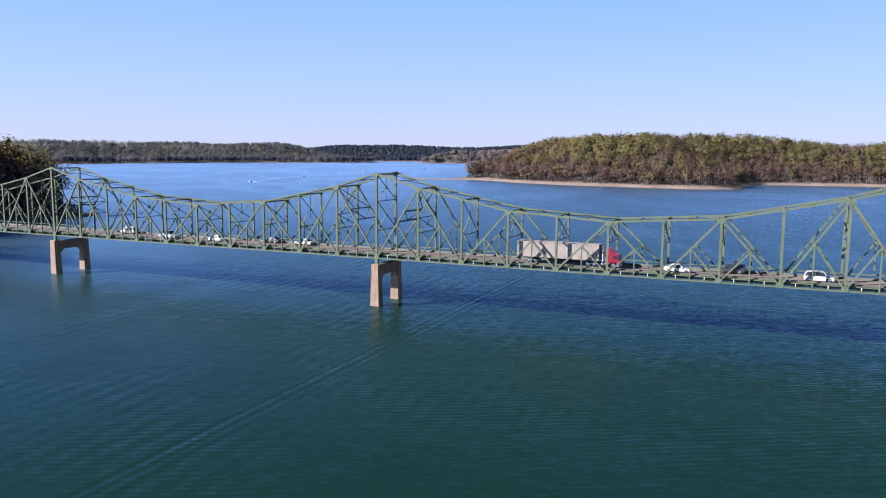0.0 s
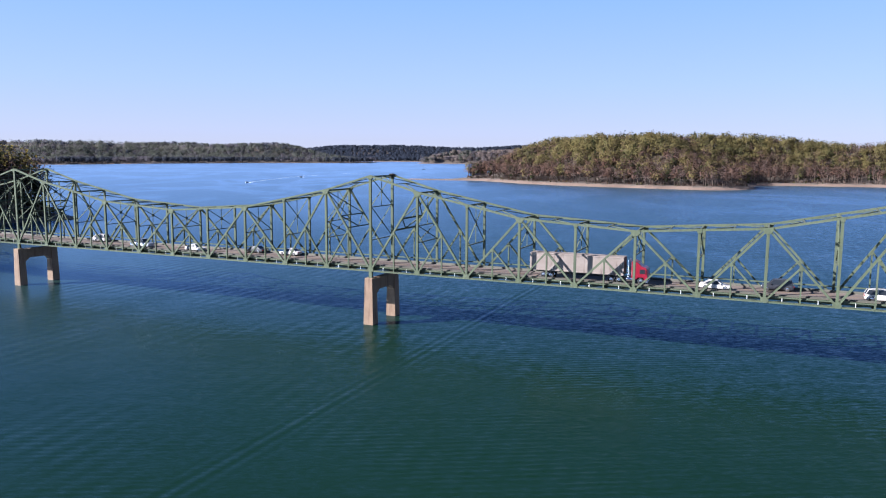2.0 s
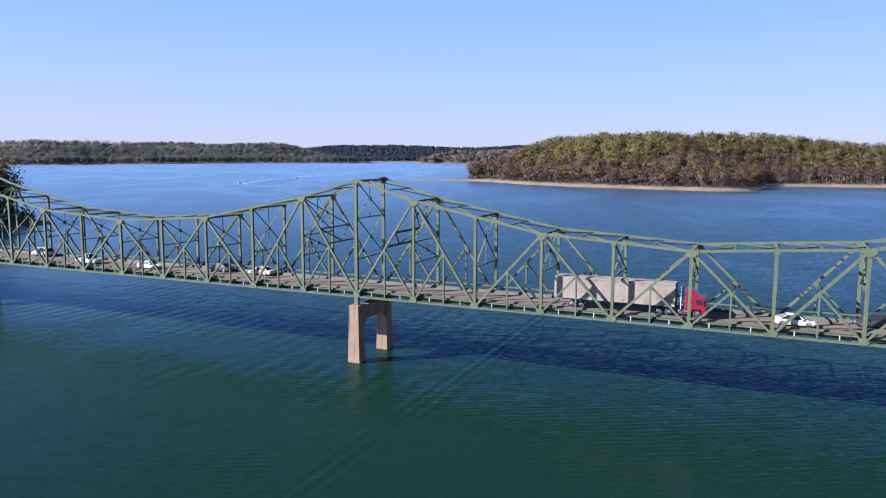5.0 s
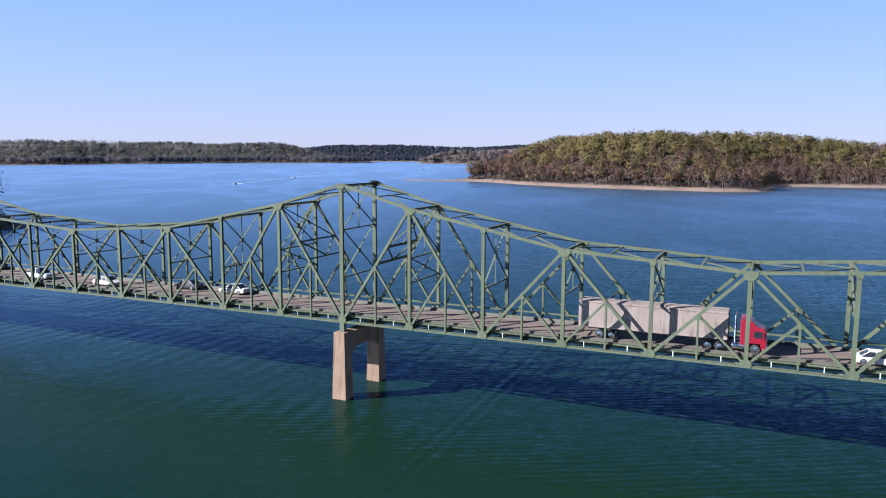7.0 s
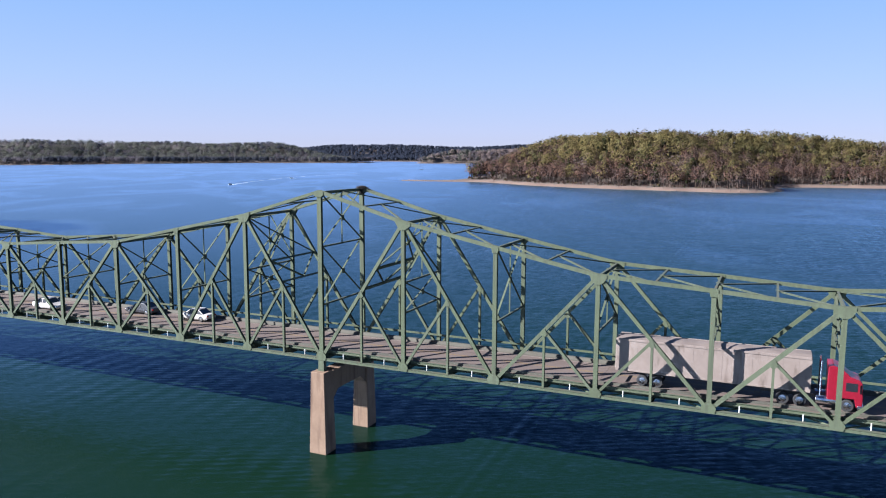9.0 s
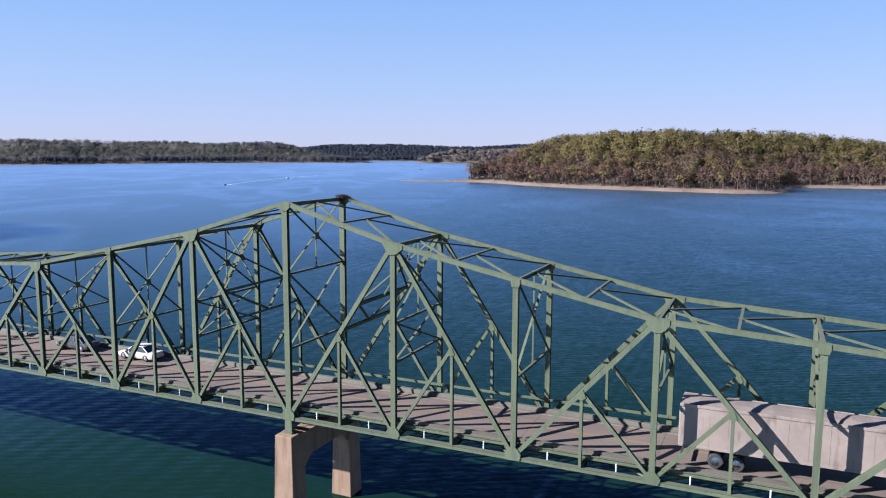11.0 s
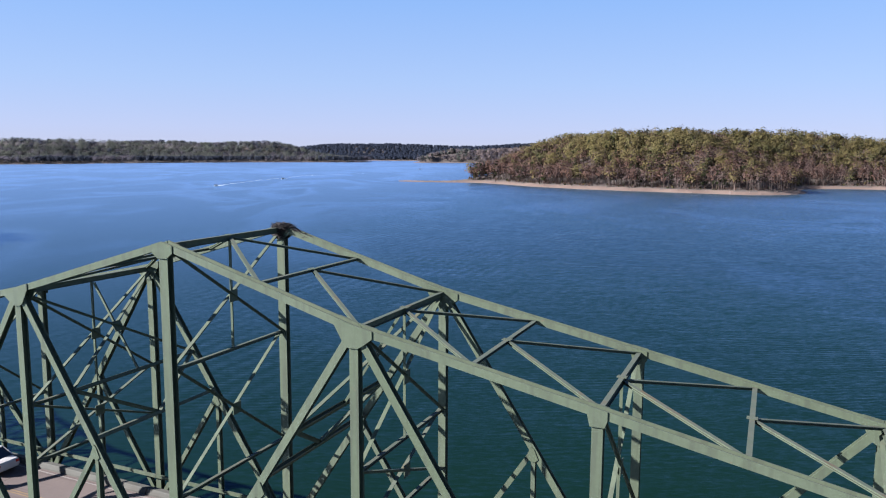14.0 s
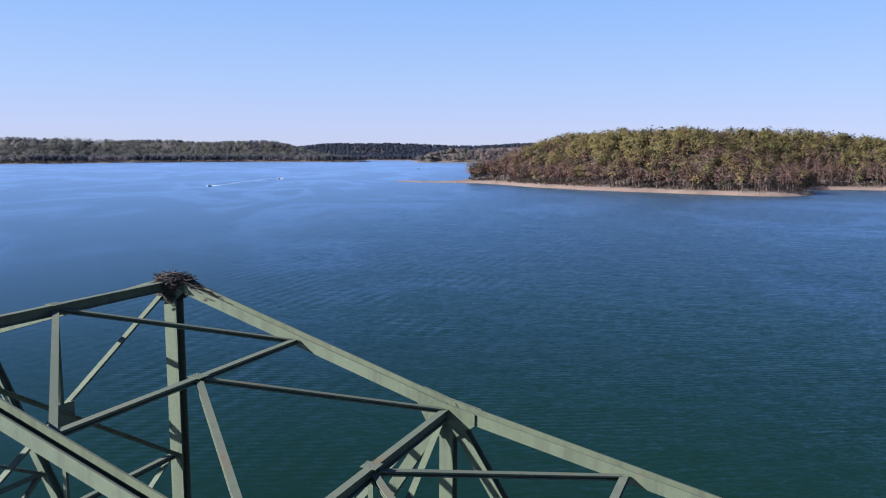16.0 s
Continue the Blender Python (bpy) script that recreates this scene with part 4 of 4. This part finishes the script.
def car(kind, paint, label, x, lane):
    length, half, nose, belt, f0, f1, f2, f3, roof = CAR_SHAPES[kind]
    ahead = lane == "near"
    y = 2.75 if ahead else WIDE - 2.75
    c = thing("car" if kind != "pickup" else "pickup_truck", label, "car" if kind != "pickup" else "pickup", pose(x, y, ROAD_Z + 0.004, 0, 0, 0 if ahead else 180), "vehicles on the bridge")

    def at(f):
        return length * (0.5 - f)

    def ring(w, z0, z1, tuck=0.06):
        return [(-w + tuck, z0), (-w, z0 + 0.14), (-w, (z0 + z1) / 2), (-w + 0.04, z1 - 0.08), (-w + 0.16, z1), (w - 0.16, z1), (w - 0.04, z1 - 0.08), (w, (z0 + z1) / 2), (w, z0 + 0.14), (w - tuck, z0)]

    tail = belt if kind != "pickup" else belt * 0.98
    stations = [(at(0), ring(half * 0.80, 0.34, nose * 0.78)), (at(0.03), ring(half * 0.94, 0.24, nose * 0.94)), (at(0.12), ring(half, 0.22, nose)), (at(f0), ring(half, 0.22, belt)), (at(0.6), ring(half, 0.22, belt + 0.02)), (at(0.93), ring(half * 0.98, 0.24, tail)), (at(0.985), ring(half * 0.93, 0.30, tail * 0.96)), (at(1), ring(half * 0.84, 0.38, tail * 0.85))]
    part("body", loft(stations), paint, c, smooth=False)
    g = half - 0.08
    glass = [(at(f0), [(-g, belt - 0.04), (-g, belt), (g, belt), (g, belt - 0.04)]), (at(f1), [(-g, belt - 0.04), (-g * 0.82, roof - 0.06), (g * 0.82, roof - 0.06), (g, belt - 0.04)]), (at(f2), [(-g, belt - 0.04), (-g * 0.82, roof - 0.05), (g * 0.82, roof - 0.05), (g, belt - 0.04)]), (at(f3), [(-g, belt - 0.04), (-g, belt), (g, belt), (g, belt - 0.04)])]
    part("glasshouse", loft(glass), GLASS, c, "dark tinted glass")
    r = g * 0.80
    part("roof", rounded(block(at(f2) - 0.05, at(f1) + 0.05, -r - 0.03, r + 0.03, roof - 0.07, roof), 0.03), paint, c)
    for side in (-1, 1):
        for fa, fb in ((f0, f1), (0.5 * (f1 + f2), 0.5 * (f1 + f2) + 0.001), (f3, f2)):
            p, q = Vector((at(fa), side * g * (1.0 if fa != 0.5 * (f1 + f2) else 1.0), belt)), Vector((at(fb), side * g * 0.83, roof - 0.04))
            part("pillar", bar(p, q, X, "plain", 0.06, 0.09), paint, c)
        part("mirror", rounded(block(at(f0) - 0.35, at(f0) - 0.17, side * (half + 0.02), side * (half + 0.2), belt, belt + 0.16), 0.03), paint, c)
        part("headlight", rounded(block(at(0.035), at(0.005), side * half * 0.5, side * half * 0.84, nose * 0.66, nose * 0.82), 0.02), LAMP_CLEAR, c, "clear headlight")
        part("taillight", rounded(block(at(0.993), at(1.003), side * half * 0.6, side * half * 0.86, tail * 0.68, tail * 0.88), 0.004), LAMP_RED, c, "red taillight")
        for f in (0.18, 0.80):
            wheel(c, at(f), side * (half - 0.10), 0.34 if kind == "sedan" else 0.38, 0.24, side)
    if kind == "pickup":
        part("bed_liner", block(at(0.64), at(0.965), -half + 0.16, half - 0.16, tail - 0.02, tail + 0.024), CHASSIS, c, "black open cargo bed")
    if kind == "suv":
        for side in (-1, 1):
            part("roof_rail", bar((at(f2) + 0.2, side * r * 0.9, roof + 0.05), (at(f1) - 0.2, side * r * 0.9, roof + 0.05), Y, "plain", 0.04, 0.04), CHASSIS, c)


def lorry(x_front, lane_y):
    """A red tractor with a long pale bulk trailer, nose towards +x."""
    t = thing("semi_truck", "red semi truck with a long pale bulk trailer", "truck", pose(x_front, lane_y, ROAD_Z + 0.004), "vehicles on the bridge")
    h = 1.27
    outline = [(0.0, 0.45), (0.02, 1.35), (-0.08, 2.5), (-0.25, 2.72), (-0.95, 2.95), (-1.5, 3.5), (-2.2, 3.76), (-2.6, 3.7), (-2.6, 0.85), (-1.7, 0.8), (-1.55, 1.1), (-0.6, 1.1), (-0.45, 0.45)]
    part("cab", rounded(prism(outline, -1.2, 1.2), 0.06), TRUCK_RED, t, "red sleeper cab")
    part("windscreen", rounded(loft([(-0.02, [(-1.05, 1.62), (-1.05, 1.7), (1.05, 1.7), (1.05, 1.62)]), (-0.1, [(-1.0, 1.62), (-1.0, 2.35), (1.0, 2.35), (1.0, 1.62)])]), 0.005), GLASS, t, "dark windscreen")
    part("grille", rounded(block(-0.02, 0.05, -0.75, 0.75, 0.6, 1.4), 0.02), CHROME, t, "bright metal grille")
    part("bumper", rounded(block(-0.35, 0.1, -1.22, 1.22, 0.3, 0.62), 0.05), CHROME, t)
    for side in (-1, 1):
        part("side_window", rounded(block(-1.25, -0.4, side * 1.195, side * 1.215, 1.75, 2.45), 0.008), GLASS, t, "dark side window")
        part("mirror", rounded(block(-0.25, -0.12, side * 1.32, side * 1.55, 1.7, 2.4), 0.03), CHASSIS, t)
        part("headlight", rounded(block(-0.02, 0.04, side * 0.8, side * 1.1, 0.68, 0.92), 0.02), LAMP_CLEAR, t, "clear headlight")
        part("fuel_tank", rounded(tube((-1.9, side * 0.92, 0.72), (-3.4, side * 0.92, 0.72), 0.33, 0.33, 14), 0.02), CHROME, t, "bright metal fuel tank")
        part("exhaust", tube((-3.1, side * 1.0, 1.0), (-3.1, side * 1.0, 4.0), 0.08, 0.08), CHROME, t)
        wheel(t, -1.08, side * 1.03, 0.5, 0.3, side)
        for x in (-4.6, -5.9, -16.2, -17.5):
            wheel(t, x, side * 0.98, 0.5, 0.5, side)
    part("frame", join(block(-19.0, -7.5, -0.5, 0.5, 0.95, 1.28), block(-7.6, -0.6, -0.45, 0.45, 0.7, 1.0)), CHASSIS, t, "black chassis frame")
    # the trailer: a long box with a slightly drawn-in nose, top rails, ribs and a sagging cover
    z0, z1, xa, xb = 1.3, 4.2, -19.9, -4.15
    body = [(xa, [(-h, z0), (-h, z1), (h, z1), (h, z0)]), (xb + 0.35, [(-h, z0), (-h, z1), (h, z1), (h, z0)]), (xb, [(-h + 0.25, z0), (-h + 0.25, z1), (h - 0.25, z1), (h - 0.25, z0)])]
    part("trailer_body", rounded(loft(body), 0.03), TRAILER, t, "pale scuffed bulk trailer box")
    for side in (-1, 1):
        part("top_rail", rounded(block(xa, xb + 0.3, side * (h - 0.02), side * (h + 0.05), z1 - 0.14, z1 + 0.06), 0.02), TRAILER, t)
        part("bottom_rail", rounded(block(xa, xb + 0.3, side * (h - 0.02), side * (h + 0.035), z0 - 0.04, z0 + 0.12), 0.015), TRAILER, t)
        for i in range(13):
            x = xa + 0.7 + i * 1.2
            part("rib", block(x - 0.02, x + 0.02, side * h, side * (h + 0.012), z0 + 0.14, z1 - 0.16), TRAILER, t)
    n = 14
    sag = [(xa + (xb + 0.3 - xa) * i / n, [(-h + 0.04, z1 + 0.01), (-0.5, z1 + 0.10 + 0.05 * (i % 2)), (0.5, z1 + 0.10 + 0.05 * (i % 2)), (h - 0.04, z1 + 0.01)]) for i in range(n + 1)]
    part("cover", loft(sag), TARP, t, "pale load cover")
    part("rear_door", rounded(block(xa - 0.04, xa + 0.01, -h + 0.06, h - 0.06, z0 + 0.06, z1 - 0.08), 0.015), TRAILER, t)
    part("rear_bumper", block(xa + 0.1, xa + 0.22, -1.1, 1.1, 0.5, 0.65), CHASSIS, t)


lorry(50.6, 2.95)
car("sedan", CAR_WHITE, "white saloon car on the bridge", -22.5, "far")
car("sedan", CAR_DARK, "black saloon car on the bridge", -31.5, "far")
car("sedan", CAR_WHITE, "white saloon car on the bridge", -45.0, "near")
car("pickup", CAR_SILVER, "silver pickup truck on the bridge", -60.5, "near")
car("suv", CAR_WHITE, "white sport utility car on the bridge", -77.0, "far")
car("sedan", CAR_WHITE, "white saloon car on the bridge", 61.0, "near")
car("suv", CAR_DARK, "black sport utility car on the bridge", 70.0, "far")
car("suv", CAR_WHITE, "white sport utility car on the bridge", 84.0, "near")


# ======== bird nest on the truss ========
def nest(x, y, z):
    rng = random.Random(4)
    pieces = []
    for i in range(420):
        a, r = rng.uniform(0, 2 * math.pi), 0.66 * rng.random() ** 0.6
        h = rng.uniform(-0.22, 0.30) * (1.2 - r)
        c = Vector((x + r * math.cos(a), y + r * math.sin(a) * 0.8, z + h))
        d = Vector((-math.sin(a) + rng.uniform(-0.7, 0.7), math.cos(a) + rng.uniform(-0.7, 0.7), rng.uniform(-0.3, 0.3))).normalized()
        s = rng.uniform(0.12, 0.42)
        pieces.append(tube(c - d * s, c + d * s, rng.uniform(0.012, 0.024), 0.008, 4))
    # added dark sticks stand in for the shaded gusset plate below the nest
    for i in range(120):
        a, f = rng.uniform(0, 2 * math.pi), rng.random()
        r = 0.4 * (1 - 0.3 * f)
        c = Vector((x - 0.05 + r * math.cos(a), y - 0.12 + 0.36 * math.sin(a), z - 0.1 - 0.42 * f))
        d = Vector((-math.sin(a) + rng.uniform(-0.6, 0.6), math.cos(a) * 0.5, rng.uniform(-0.9, 0.5))).normalized()
        s = rng.uniform(0.1, 0.3)
        pieces.append(tube(c - d * s, c + d * s, rng.uniform(0.014, 0.028), 0.01, 4))
    # sticks that have slipped down along the chord
    for i in range(110):
        f = rng.random() ** 1.6
        c = Vector((x + 0.4 + 1.5 * f, y + rng.uniform(-0.25, 0.25), z + 0.10 - 0.58 * f + rng.uniform(-0.05, 0.12) * (1.2 - f)))
        d = Vector((1, rng.uniform(-0.6, 0.6), rng.uniform(-0.7, 0.2))).normalized()
        s = rng.uniform(0.1, 0.32)
        pieces.append(tube(c - d * s, c + d * s, rng.uniform(0.01, 0.02), 0.007, 4))
    tagged(part("nest", join(*pieces), TWIG), "large bird nest of dry sticks on the truss top", "nest")


nest(0.0, WIDE, CREST[0] - 0.04)


# ======== boats ========
HULL = plain("white_boat_hull", (0.78, 0.78, 0.78), 0.3)
FOAM = surface("white_wake_foam", (0.5, 0.55, 0.6), (0.75, 0.78, 0.8), 0.3, 0.9)


def boat(x, y, turn, size=6.5, wake=0.0, trail=()):
    b = thing("motor_boat", "small white motor boat out on the lake", "boat", pose(x, y, 0, 0, 0, turn), "boats on the lake")
    w = size * 0.19
    stations = [(-size / 2, [(-w, 0.75), (-w * 0.75, -0.2), (w * 0.75, -0.2), (w, 0.75)]), (0, [(-w, 0.8), (-w * 0.7, -0.25), (w * 0.7, -0.25), (w, 0.8)]), (size * 0.3, [(-w * 0.75, 0.95), (-w * 0.35, -0.1), (w * 0.35, -0.1), (w * 0.75, 0.95)]), (size / 2, [(-0.06, 1.1), (-0.04, 0.4), (0.04, 0.4), (0.06, 1.1)])]
    part("hull", loft(stations), HULL, b)
    part("windscreen", rounded(block(0.1, 0.5, -w * 0.8, w * 0.8, 0.8, 1.45), 0.05), GLASS, b, "dark windscreen")
    part("seat", rounded(block(-size * 0.35, -size * 0.1, -w * 0.7, w * 0.7, 0.75, 1.15), 0.05), CHASSIS, b)
    part("outboard_motor", rounded(block(-size / 2 - 0.6, -size / 2 - 0.05, -0.25, 0.25, 0.1, 1.3), 0.08), CHASSIS, b)
    if wake:
        rng = random.Random(int(x))
        for side in (-1, 1):
            rows = [(-size / 2 - wake * i / 20, side * (0.6 + 0.05 * wake * i / 20), (1.5 + rng.uniform(-0.4, 0.4)) * (1 - i / 21)) for i in range(21)]
            verts = [(px, py + s * hw, 0.02 + 0.12 * (1 - i / 20)) for i, (px, py, hw) in enumerate(rows) for s in (-0.5, 0.5)]
            part("wake", (verts, [(2 * i, 2 * i + 1, 2 * i + 3, 2 * i + 2) for i in range(20)]), FOAM, b, "white foam wake")

    if trail:
        # the thin foam line left behind along the boat's curved way
        c, s = math.cos(math.radians(-turn)), math.sin(math.radians(-turn))
        way = [Vector((c * (px - x) - s * (py - y), s * (px - x) + c * (py - y), 0.03)) for px, py in trail]
        verts = []
        for i, p in enumerate(way):
            d = way[min(i + 1, len(way) - 1)] - way[max(i - 1, 0)]
            side = Vector((-d.y, d.x, 0)).normalized() * (0.3 * (1 - 0.6 * i / len(way)))
            verts += [p - side, p + side]
        part("wake_trail", (verts, [(2 * i, 2 * i + 1, 2 * i + 3, 2 * i + 2) for i in range(len(way) - 1)]), FOAM, b, "thin fading foam line")


boat(-460, 534, -68, 7.0, 26, [(-462, 540), (-478, 575), (-497, 620), (-519, 675), (-540, 735), (-556, 795), (-566, 850), (-567, 910), (-558, 985)])
boat(-520, 722, -70, 7.0, 18)
boat(-612, 1295, 250, 9.0)
